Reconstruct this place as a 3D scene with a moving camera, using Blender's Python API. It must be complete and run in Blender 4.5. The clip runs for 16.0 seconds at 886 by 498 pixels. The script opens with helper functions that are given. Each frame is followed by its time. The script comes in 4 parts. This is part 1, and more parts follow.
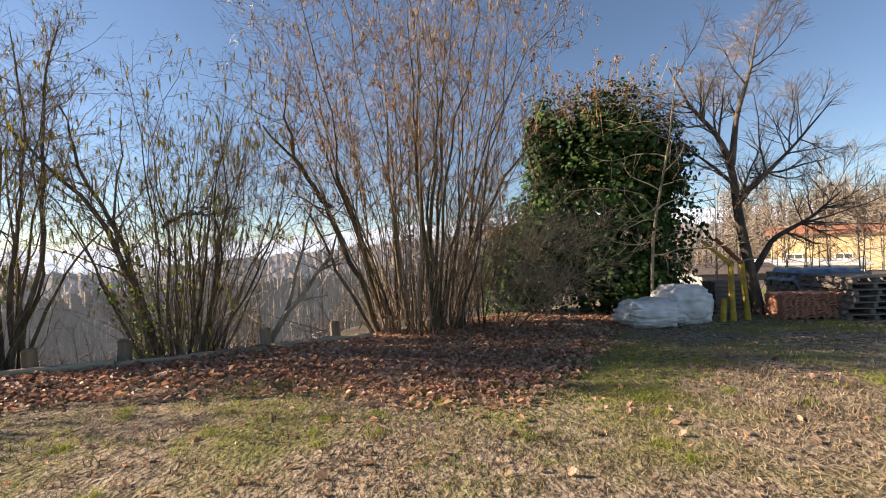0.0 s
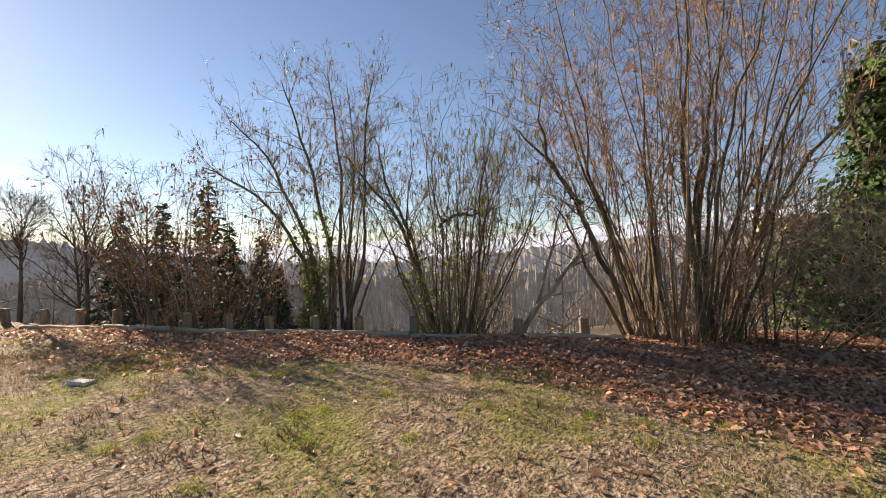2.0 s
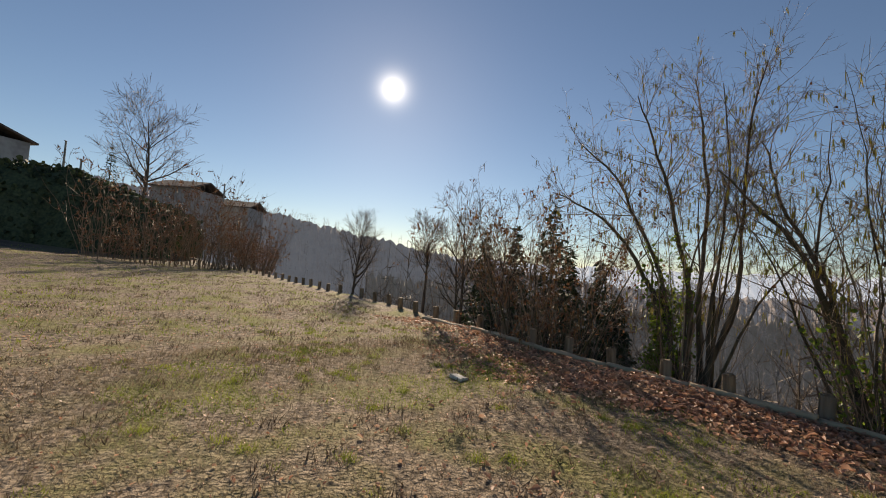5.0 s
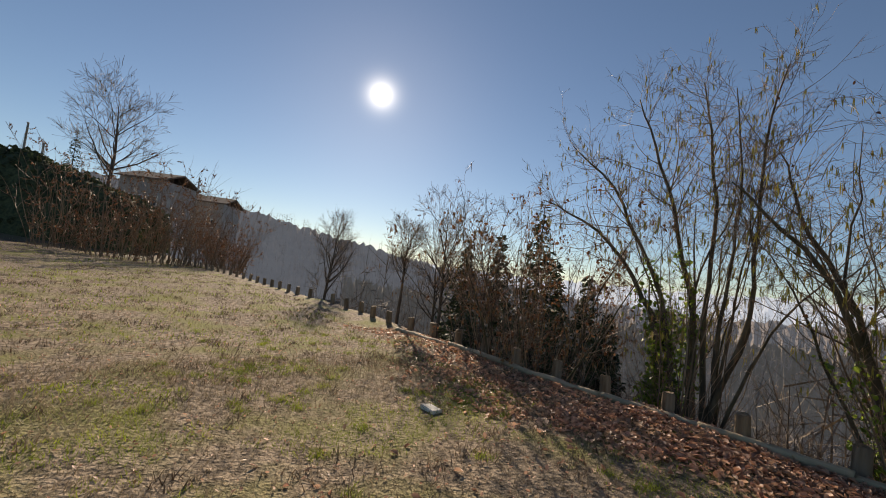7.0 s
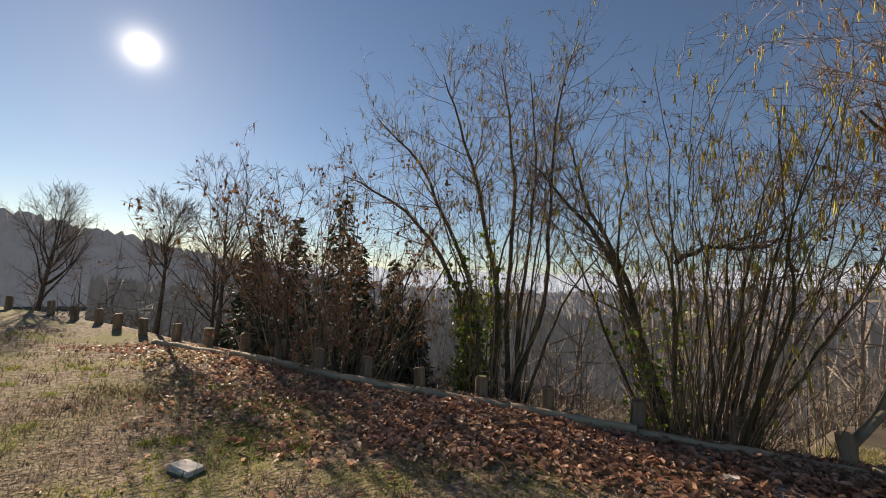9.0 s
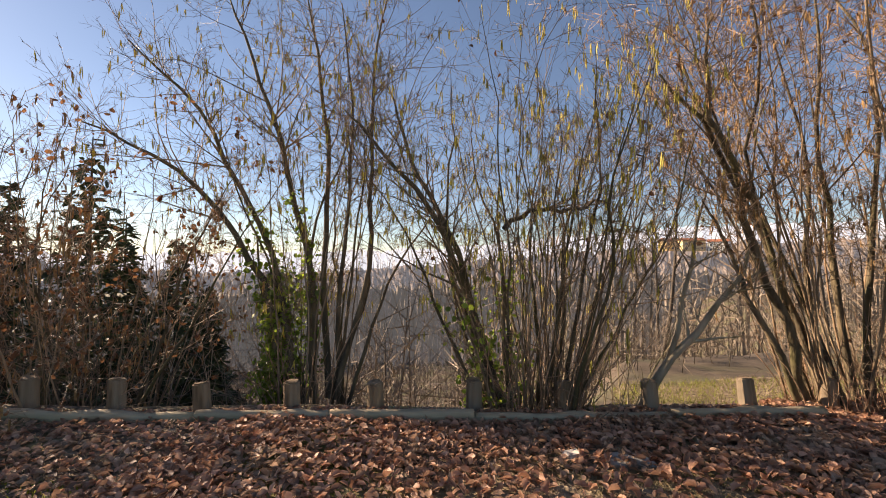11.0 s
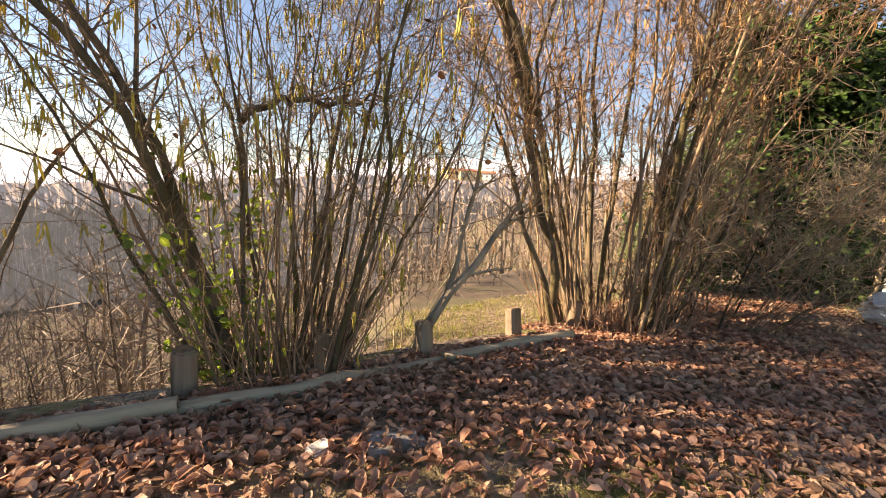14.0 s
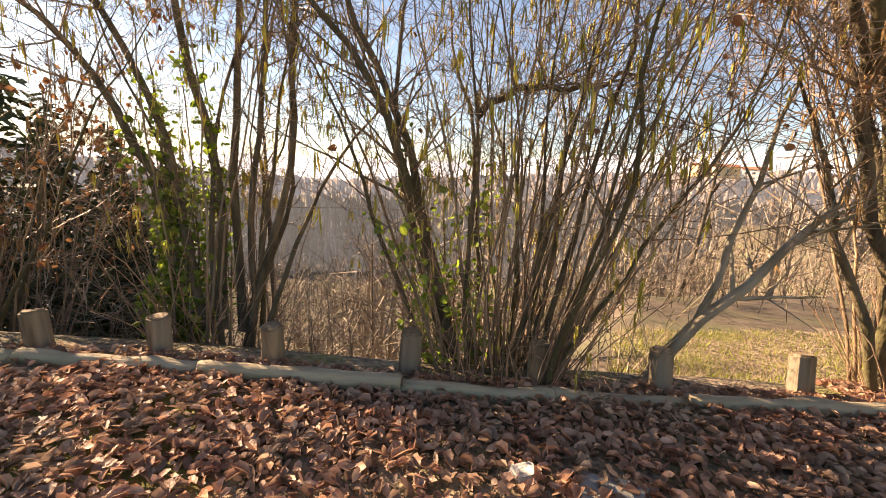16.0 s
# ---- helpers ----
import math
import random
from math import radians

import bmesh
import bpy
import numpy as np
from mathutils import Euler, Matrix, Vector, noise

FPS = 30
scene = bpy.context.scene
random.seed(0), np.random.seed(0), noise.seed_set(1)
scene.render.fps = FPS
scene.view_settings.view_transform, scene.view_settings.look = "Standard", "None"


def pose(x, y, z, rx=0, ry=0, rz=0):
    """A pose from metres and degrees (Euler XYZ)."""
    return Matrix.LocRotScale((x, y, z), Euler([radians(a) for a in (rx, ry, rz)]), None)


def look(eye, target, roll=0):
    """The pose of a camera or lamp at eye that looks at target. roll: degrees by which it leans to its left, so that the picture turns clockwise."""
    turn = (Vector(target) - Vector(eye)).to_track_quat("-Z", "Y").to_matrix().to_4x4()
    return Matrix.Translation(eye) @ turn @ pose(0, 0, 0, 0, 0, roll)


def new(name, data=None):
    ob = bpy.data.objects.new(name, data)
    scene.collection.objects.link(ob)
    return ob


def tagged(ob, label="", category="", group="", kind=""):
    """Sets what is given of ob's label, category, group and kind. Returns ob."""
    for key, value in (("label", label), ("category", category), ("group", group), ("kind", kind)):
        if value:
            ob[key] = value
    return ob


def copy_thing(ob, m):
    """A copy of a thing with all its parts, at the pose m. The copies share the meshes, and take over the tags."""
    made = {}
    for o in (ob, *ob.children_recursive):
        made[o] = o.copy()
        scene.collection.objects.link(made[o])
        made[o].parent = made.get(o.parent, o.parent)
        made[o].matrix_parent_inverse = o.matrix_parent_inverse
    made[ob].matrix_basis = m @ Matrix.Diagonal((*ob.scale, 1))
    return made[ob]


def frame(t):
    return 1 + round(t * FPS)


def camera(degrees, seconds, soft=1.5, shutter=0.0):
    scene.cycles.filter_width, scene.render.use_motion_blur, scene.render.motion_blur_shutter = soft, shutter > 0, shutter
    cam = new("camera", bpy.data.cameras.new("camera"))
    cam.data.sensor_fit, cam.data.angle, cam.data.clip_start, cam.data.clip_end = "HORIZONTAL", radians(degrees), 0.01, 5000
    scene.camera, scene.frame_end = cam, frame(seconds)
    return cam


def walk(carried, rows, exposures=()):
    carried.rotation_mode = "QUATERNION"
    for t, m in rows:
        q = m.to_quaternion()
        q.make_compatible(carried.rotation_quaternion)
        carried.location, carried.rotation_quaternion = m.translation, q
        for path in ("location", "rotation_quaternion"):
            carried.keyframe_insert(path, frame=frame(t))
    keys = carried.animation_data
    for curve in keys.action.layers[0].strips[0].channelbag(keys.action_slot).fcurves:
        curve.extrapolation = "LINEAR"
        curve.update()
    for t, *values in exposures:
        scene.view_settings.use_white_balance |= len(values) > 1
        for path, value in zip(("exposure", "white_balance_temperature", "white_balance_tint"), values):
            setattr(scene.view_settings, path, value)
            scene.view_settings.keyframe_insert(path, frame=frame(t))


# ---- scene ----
cam = camera(94.0, 16.0, soft=1.0)
METRES, EYE, TILT, LEAN, TURN = 5.9, 1.5, 0.0, 0.0, 0.0
ROWS = [
    (0.0, 0.0, 0.0, 0.0, 0.01, 0.42, 1.63),
    (0.5, -0.01, -0.006, 0.002, 8.4, -0.4, 1.41),
    (1.0, -0.0212, -0.013, 0.0028, 16.46, -0.69, 1.32),
    (1.5, -0.0305, -0.018, 0.0031, 24.18, -0.35, 1.18),
    (2.0, -0.0404, -0.0238, 0.0048, 31.58, 0.44, 0.8),
    (2.5, -0.0539, -0.0285, 0.0093, 38.92, 1.36, 0.1),
    (3.0, -0.0709, -0.0302, 0.0122, 46.83, 2.06, -0.92),
    (3.5, -0.0945, -0.0335, 0.0122, 55.83, 2.37, -2.06),
    (4.0, -0.1125, -0.0346, 0.0125, 65.17, 2.27, -3.23),
    (4.5, -0.1339, -0.0256, 0.0138, 74.29, 1.88, -4.13),
    (7.0, -0.3088, 0.0332, 0.0162, 71.68, 3.63, -7.05),
    (7.5, -0.3559, 0.056, 0.016, 63.11, 4.69, -6.71),
    (8.0, -0.396, 0.0705, 0.0154, 55.92, 5.04, -5.91),
    (8.5, -0.437, 0.097, 0.0174, 49.97, 4.93, -5.01),
    (11.0, -0.5595, 0.2883, 0.0138, 21.28, 2.15, -0.22),
    (11.5, -0.5692, 0.3338, 0.012, 11.58, 2.39, -0.75),
    (12.0, -0.5662, 0.373, 0.0116, 3.47, 1.87, -1.47),
    (12.5, -0.5559, 0.4079, 0.0111, -0.89, 0.24, -2.22),
    (13.0, -0.5454, 0.4367, 0.0097, -3.92, -2.4, -2.83),
    (13.5, -0.5385, 0.4714, 0.0067, -6.48, -5.41, -3.06),
    (14.0, -0.5383, 0.5076, 0.0066, -6.62, -7.85, -2.86),
    (14.5, -0.5381, 0.5334, 0.0035, -1.98, -9.3, -2.96),
    (15.0, -0.5331, 0.555, 0.003, 6.39, -9.93, -3.32),
    (15.5, -0.5396, 0.5633, 0.0021, 15.27, -10.09, -3.45),
    (16.0, -0.5502, 0.561, 0.0024, 23.97, -9.9, -3.38),
]
walk(cam, [(t, pose(0, 0, EYE, TILT, LEAN, TURN) @ pose(METRES * x, METRES * y, METRES * z, 90 + pitch, roll, yaw)) for t, x, y, z, yaw, pitch, roll in ROWS],
     [(0, 1.42, 7100, 14), (1.5, 1.4, 7500, 17), (3.0, 1.0, 7500, 17), (4.5, 0.55, 7300, 13), (8.5, 0.6, 7200, 13), (11.0, 1.35, 7900, 20), (13.5, 2.05, 8500, 21), (16.0, 2.1, 9300, 22)])

# ---- world, sun ----
SUN_DIR = Vector((-0.917, 0.107, 0.385)).normalized()
world = bpy.data.worlds.new("sky")
scene.world = world
world.use_nodes = True
wn = world.node_tree.nodes
sky = wn.new("ShaderNodeTexSky")
sky.sky_type = "NISHITA"
sky.sun_disc = False
sky.sun_elevation = math.asin(SUN_DIR.z)
sky.sun_rotation = math.atan2(SUN_DIR.x, SUN_DIR.y)
sky.altitude = 300
sky.air_density, sky.dust_density, sky.ozone_density = 0.95, 0.1, 3.2
world.node_tree.links.new(sky.outputs[0], wn["Background"].inputs[0])
wn["Background"].inputs[1].default_value = 0.062
sun_data = bpy.data.lights.new("sun", "SUN")
sun_data.energy, sun_data.angle, sun_data.color = 5.0, radians(0.5), (1.0, 0.87, 0.70)
sun = new("sun", sun_data)
sun.matrix_basis = look((0, 0, 30), (-SUN_DIR.x, -SUN_DIR.y, 30 - SUN_DIR.z))


def sun_disc():
    """The sun's disc, far off, with a soft glow painted about it as fading emission."""
    m = bpy.data.materials.new("sun disc and glow")
    m.use_nodes = True
    nt = m.node_tree
    nt.nodes.clear()
    co, ln = nt.nodes.new("ShaderNodeTexCoord"), nt.nodes.new("ShaderNodeVectorMath")
    ln.operation = "LENGTH"
    mr = nt.nodes.new("ShaderNodeMapRange")
    pw = nt.nodes.new("ShaderNodeMath")
    pw.operation = "POWER"
    pw.inputs[1].default_value = 9.0
    mr.inputs[1].default_value, mr.inputs[2].default_value, mr.inputs[3].default_value, mr.inputs[4].default_value = 0, 460, 1, 0
    em, tr, mx = nt.nodes.new("ShaderNodeEmission"), nt.nodes.new("ShaderNodeBsdfTransparent"), nt.nodes.new("ShaderNodeMixShader")
    em.inputs[0].default_value, em.inputs[1].default_value = (1, 0.98, 0.95, 1), 2.3
    out = nt.nodes.new("ShaderNodeOutputMaterial")
    for a, b in ((co.outputs["Object"], ln.inputs[0]), (ln.outputs["Value"], mr.inputs[0]), (mr.outputs[0], pw.inputs[0]), (pw.outputs[0], mx.inputs[0]), (tr.outputs[0], mx.inputs[1]), (em.outputs[0], mx.inputs[2]), (mx.outputs[0], out.inputs[0])):
        nt.links.new(a, b)
    bm = bmesh.new()
    bmesh.ops.create_circle(bm, cap_ends=True, segments=48, radius=460)
    me = bpy.data.meshes.new("backdrop_sun")
    bm.to_mesh(me)
    bm.free()
    me.materials.append(m)
    ob = new("backdrop_sun", me)
    ob.matrix_basis = look(SUN_DIR * 3000, (0, 0, 1.5))
    ob.visible_shadow = False
    tagged(ob, "low winter sun in a clear sky", "sun", kind="structure")


sun_disc()


# ---- materials ----
def material(name, c1, c2, scale=8.0, rough=0.85, bump=0.3, bump_scale=40.0, spread=0.0, stretch=(1, 1, 1), c3=None, translucent=0.0, haze_glow=None, spec=0.3, patch=0.23, relief=0.02, edges=(0.35, 0.68)):
    """Two tones mixed at two scales, a third in patches, fine relief, and a spread of lightness from island to island."""
    m = bpy.data.materials.new(name)
    m.use_nodes = True
    nt = m.node_tree
    n, l = nt.nodes, nt.links
    b = n["Principled BSDF"]
    b.inputs["Roughness"].default_value = rough
    b.inputs["Specular IOR Level"].default_value = spec
    co = n.new("ShaderNodeTexCoord")
    mp = n.new("ShaderNodeMapping")
    mp.inputs["Scale"].default_value = stretch
    l.new(co.outputs["Object"], mp.inputs[0])
    t1 = n.new("ShaderNodeTexNoise")
    t1.inputs["Scale"].default_value, t1.inputs["Detail"].default_value = scale, 5
    l.new(mp.outputs[0], t1.inputs[0])
    r1 = n.new("ShaderNodeValToRGB")
    r1.color_ramp.elements[0].position, r1.color_ramp.elements[1].position = edges
    r1.color_ramp.elements[0].color, r1.color_ramp.elements[1].color = (*c1, 1), (*c2, 1)
    l.new(t1.outputs[0], r1.inputs[0])
    col = r1.outputs[0]
    if c3:
        t2 = n.new("ShaderNodeTexNoise")
        t2.inputs["Scale"].default_value, t2.inputs["Detail"].default_value = scale * patch, 4
        l.new(mp.outputs[0], t2.inputs[0])
        r2 = n.new("ShaderNodeValToRGB")
        r2.color_ramp.elements[0].position, r2.color_ramp.elements[1].position = 0.47, 0.66
        l.new(t2.outputs[0], r2.inputs[0])
        mx = n.new("ShaderNodeMixRGB")
        l.new(r2.outputs[0], mx.inputs[0])
        l.new(col, mx.inputs[1])
        mx.inputs[2].default_value = (*c3, 1)
        col = mx.outputs[0]
    if spread:
        g = n.new("ShaderNodeNewGeometry")
        mr = n.new("ShaderNodeMapRange")
        mr.inputs[3].default_value, mr.inputs[4].default_value = 1 - spread, 1 + spread
        l.new(g.outputs["Random Per Island"], mr.inputs[0])
        hv = n.new("ShaderNodeHueSaturation")
        l.new(mr.outputs[0], hv.inputs["Value"])
        l.new(col, hv.inputs["Color"])
        col = hv.outputs[0]
    l.new(col, b.inputs["Base Color"])
    if bump:
        t3 = n.new("ShaderNodeTexNoise")
        t3.inputs["Scale"].default_value, t3.inputs["Detail"].default_value = bump_scale, 4
        l.new(mp.outputs[0], t3.inputs[0])
        bp = n.new("ShaderNodeBump")
        bp.inputs["Strength"].default_value, bp.inputs["Distance"].default_value = bump, relief
        l.new(t3.outputs[0], bp.inputs["Height"])
        l.new(bp.outputs[0], b.inputs["Normal"])
    # even emission that stands in for haze over distant things
    if haze_glow:
        b.inputs["Emission Color"].default_value = (*haze_glow, 1)
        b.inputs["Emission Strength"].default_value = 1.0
    if translucent:
        tr = n.new("ShaderNodeBsdfTranslucent")
        l.new(col, tr.inputs[0])
        ms = n.new("ShaderNodeMixShader")
        ms.inputs[0].default_value = translucent
        l.new(b.outputs[0], ms.inputs[1])
        l.new(tr.outputs[0], ms.inputs[2])
        l.new(ms.outputs[0], n["Material Output"].inputs[0])
    return m


BARK = material("hazel bark", (0.15, 0.11, 0.072), (0.36, 0.27, 0.18), 9, 0.8, 0.5, 60, 0.35, (1, 1, 0.3), (0.21, 0.135, 0.08))
MOSSY = material("mossy old bark", (0.06, 0.048, 0.032), (0.19, 0.145, 0.09), 9, 0.85, 0.6, 60, 0.15, (1, 1, 0.3), (0.10, 0.088, 0.04))
TWIG = material("hazel twig", (0.18, 0.125, 0.08), (0.34, 0.24, 0.16), 4, 0.6, 0, 0, 0.4)
TWIG_WARM = material("reddish twig", (0.23, 0.145, 0.095), (0.39, 0.265, 0.175), 4, 0.6, 0, 0, 0.4)
BRUSH = material("dry brush", (0.20, 0.155, 0.105), (0.38, 0.31, 0.22), 3, 0.8, 0, 0, 0.4)
VALLEY_TWIG = material("grey-brown brushwood", (0.15, 0.12, 0.095), (0.30, 0.245, 0.19), 3, 0.85, 0, 0, 0.4)
PALE = material("pale walnut bark", (0.21, 0.175, 0.12), (0.40, 0.34, 0.25), 7, 0.75, 0.4, 50, 0.2, (1, 1, 0.4), (0.20, 0.18, 0.10))
DARK_BARK = material("dark bark", (0.055, 0.045, 0.036), (0.14, 0.11, 0.085), 9, 0.85, 0.5, 60, 0.3, (1, 1, 0.3))
CATKIN = material("catkin", (0.46, 0.38, 0.07), (0.62, 0.54, 0.14), 30, 0.7, 0, 0, 0.35, translucent=0.35)
CATKIN_OLD = material("tawny catkin", (0.30, 0.17, 0.07), (0.42, 0.26, 0.11), 30, 0.7, 0, 0, 0.35, translucent=0.3)
DRY_LEAF = material("fallen leaf", (0.34, 0.16, 0.10), (0.64, 0.41, 0.285), 9, 0.5, 0.4, 60, 0.5, c3=(0.46, 0.32, 0.22), translucent=0.35, spec=0.4)
HUNG_LEAF = material("withered leaf", (0.16, 0.07, 0.035), (0.30, 0.15, 0.07), 9, 0.7, 0, 0, 0.5, translucent=0.3)
IVY = material("ivy leaf", (0.022, 0.05, 0.012), (0.06, 0.115, 0.022), 3, 0.62, 0, 0, 0.5, translucent=0.12, spec=0.3)
# lighter, yellower copy of the ivy: sunlight on the leaves put into the colour
IVY_LIT = material("sunlit ivy leaf", (0.13, 0.20, 0.025), (0.26, 0.34, 0.05), 3, 0.45, 0, 0, 0.45, translucent=0.55, spec=0.5)
CONIFER = material("conifer needles", (0.03, 0.048, 0.024), (0.08, 0.10, 0.045), 5, 0.7, 0, 0, 0.4, translucent=0.1)
GRASS = material("grass blade", (0.15, 0.20, 0.02), (0.32, 0.36, 0.05), 2, 0.6, 0, 0, 0.4, translucent=0.4)
STRAW = material("dry grass blade", (0.20, 0.155, 0.095), (0.38, 0.30, 0.20), 3, 0.6, 0, 0, 0.4, translucent=0.25)
DEAD_WEED = material("dead weed", (0.10, 0.07, 0.045), (0.24, 0.175, 0.115), 3, 0.8, 0, 0, 0.4, translucent=0.15)
EDGE_LOG = material("weathered log", (0.22, 0.175, 0.115), (0.48, 0.40, 0.28), 14, 0.8, 0.6, 40, 0.1, (0.12, 1, 1), (0.24, 0.23, 0.14))
POST_WOOD = material("weathered post", (0.13, 0.09, 0.055), (0.30, 0.22, 0.14), 14, 0.85, 0.6, 40, 0.1, (1, 1, 0.12), (0.24, 0.20, 0.15))
SOIL = material("far ground", (0.10, 0.08, 0.05), (0.20, 0.17, 0.10), 0.6, 0.95, 0.5, 4, c3=(0.15, 0.17, 0.06))
WOOD_FLOOR = material("woodland floor", (0.06, 0.048, 0.036), (0.13, 0.10, 0.075), 1.7, 0.95, 0.8, 9, c3=(0.10, 0.10, 0.05))
# wood across the valley: its blue-grey emission is painted haze
HAZY_TWIG = material("hazy distant bare wood", (0.13, 0.105, 0.085), (0.22, 0.18, 0.15), 0.1, 0.9, 0, 0, 0.35, haze_glow=(0.035, 0.038, 0.045))
STONE = material("pale stone", (0.52, 0.49, 0.44), (0.72, 0.69, 0.63), 12, 0.8, 0.4, 50)
GREY_STONE = material("grey stone", (0.22, 0.21, 0.19), (0.38, 0.37, 0.34), 14, 0.85, 0.5, 40, c3=(0.15, 0.14, 0.11))
PLASTIC = material("white plastic sheet", (0.55, 0.53, 0.50), (0.78, 0.77, 0.75), 5, 0.42, 0.5, 14, spec=0.5)
YELLOW = material("yellow painted wood", (0.42, 0.27, 0.03), (0.58, 0.40, 0.06), 12, 0.6, 0.4, 50, c3=(0.25, 0.17, 0.05))
RUST = material("rusty steel", (0.16, 0.05, 0.025), (0.28, 0.10, 0.05), 14, 0.8, 0.4, 50)
PLANK = material("grey plank", (0.11, 0.09, 0.075), (0.28, 0.24, 0.20), 9, 0.85, 0.5, 40, 0.3, (0.15, 1, 1))
CLAY = material("clay tile", (0.26, 0.10, 0.06), (0.44, 0.22, 0.14), 10, 0.85, 0.4, 40, 0.3)
TARP = material("blue grey tarpaulin", (0.06, 0.09, 0.15), (0.24, 0.30, 0.38), 3, 0.4, 0.5, 12, spec=0.5)
PLASTER = material("ochre plaster", (0.62, 0.44, 0.22), (0.74, 0.56, 0.31), 1.2, 0.9, 0.2, 8, c3=(0.68, 0.52, 0.34))
WHITEWASH = material("white plaster", (0.66, 0.64, 0.60), (0.80, 0.79, 0.76), 1.2, 0.9, 0.2, 8)
GREY_WALL = material("grey render", (0.28, 0.27, 0.26), (0.42, 0.41, 0.39), 1.2, 0.9, 0.2, 8)
ROOF = material("clay roof", (0.30, 0.11, 0.06), (0.45, 0.20, 0.12), 3, 0.9, 0.4, 12)
DARK_ROOF = material("dark roof", (0.10, 0.08, 0.07), (0.18, 0.14, 0.12), 3, 0.9, 0.4, 12)
PANE = material("window glass", (0.05, 0.06, 0.07), (0.09, 0.10, 0.11), 1, 0.12, 0, 0, spec=0.6)
DOOR_BLUE = material("blue painted metal", (0.10, 0.16, 0.20), (0.17, 0.24, 0.28), 3, 0.5, 0.1, 9)

# the lawn: straw, green patches and bare earth
LAWN = material("lawn", (0.085, 0.062, 0.042), (0.34, 0.265, 0.185), 13, 0.95, 1.0, 26, c3=(0.185, 0.18, 0.05), patch=0.06, relief=0.05, edges=(0.36, 0.62))


# ---- geometry helpers ----
rng = np.random.default_rng(7)


def unit(v):
    return v / np.maximum(np.linalg.norm(v, axis=-1, keepdims=True), 1e-9)


def mesh_of(name, verts, faces, mat, smooth=False):
    me = bpy.data.meshes.new(name)
    verts, faces = np.asarray(verts, np.float32), np.asarray(faces, np.int32)
    k = faces.shape[1]
    me.vertices.add(len(verts))
    me.vertices.foreach_set("co", verts.ravel())
    me.loops.add(faces.size)
    me.loops.foreach_set("vertex_index", faces.ravel())
    me.polygons.add(len(faces))
    me.polygons.foreach_set("loop_start", np.arange(0, faces.size, k, dtype=np.int32))
    me.polygons.foreach_set("use_smooth", np.full(len(faces), smooth))
    me.update(calc_edges=True)
    me.validate()
    me.materials.append(mat)
    return me


def tubes(P, R, sides):
    """Tapered tubes along N lines of K points."""
    N, K, _ = P.shape
    T = unit(np.gradient(P, axis=1))
    ref = np.where(np.abs(T[:, :1, 2:3]) > 0.8, np.array([1.0, 0, 0]), np.array([0, 0, 1.0]))
    U = unit(np.cross(T, np.broadcast_to(ref, T.shape)))
    V = np.cross(T, U)
    a = np.arange(sides) * 2 * np.pi / sides
    ring = U[:, :, None] * np.cos(a)[:, None] + V[:, :, None] * np.sin(a)[:, None]
    verts = (P[:, :, None] + ring * R[:, :, None, None]).reshape(-1, 3)
    base = (np.arange(N)[:, None, None] * K + np.arange(K - 1)[None, :, None]) * sides
    i = np.arange(sides)[None, None]
    j = (i + 1) % sides
    faces = np.stack([base + i, base + j, base + sides + j, base + sides + i], -1).reshape(-1, 4)
    return verts, faces


def slivers(P, R):
    """Twiglets too thin to show a section: one thin blade each."""
    a, b = P[:, 0], P[:, -1]
    side = unit(np.cross(b - a, rng.normal(0, 1, a.shape))) * R[:, :1] * 1.3
    return np.stack([a - side, a + side, b], 1).reshape(-1, 3), np.arange(3 * len(a)).reshape(-1, 3)


def joined(pieces):
    vs, fs, o = [], [], 0
    for v, f in pieces:
        vs.append(v)
        fs.append(f + o)
        o += len(v)
    return np.concatenate(vs), np.concatenate(fs)


def grow(start, way, length, K, wobble, lift):
    """Lines of K points that wander from start; lift bends them up (or down)."""
    N = len(start)
    P = np.zeros((N, K, 3))
    P[:, 0] = start
    d = unit(way)
    step = (length / (K - 1))[:, None]
    for k in range(1, K):
        d = unit(d + rng.normal(0, wobble, (N, 3)) + np.array([0, 0, lift]))
        P[:, k] = P[:, k - 1] + d * step
    return P


def taper(r0, r1, K):
    t = np.linspace(0, 1, K)[None]
    return r0[:, None] * (1 - t) + r1[:, None] * t


def shoots(P, R, count, t0, t1, angle, length, K, wobble, lift, thin=0.55, tip=0.0012):
    """Side shoots, count from each line of P."""
    N, KP, _ = P.shape
    idx = np.repeat(np.arange(N), count)
    t = rng.uniform(t0, t1, len(idx)) * (KP - 1)
    k = np.minimum(t.astype(int), KP - 2)
    f = (t - k)[:, None]
    a, b = P[idx, k], P[idx, k + 1]
    start = a * (1 - f) + b * f
    along = unit(b - a)
    side = unit(np.cross(along, rng.normal(0, 1, along.shape)))
    ang = np.radians(rng.uniform(angle[0], angle[1], len(idx)))[:, None]
    way = along * np.cos(ang) + side * np.sin(ang)
    L = rng.uniform(length[0], length[1], len(idx)) * (1.15 - 0.6 * t / (KP - 1))
    Q = grow(start, way, L, K, wobble, lift)
    r0 = np.clip((R[idx, k] * (1 - f[:, 0]) + R[idx, k + 1] * f[:, 0]) * thin, tip, None)
    return Q, taper(r0, np.full(len(idx), tip), K)


def points_on(P, n, t0=0.2, t1=1.0):
    idx = rng.integers(0, len(P), n)
    t = rng.uniform(t0, t1, n) * (P.shape[1] - 1)
    k = np.minimum(t.astype(int), P.shape[1] - 2)
    f = (t - k)[:, None]
    return P[idx, k] * (1 - f) + P[idx, k + 1] * f


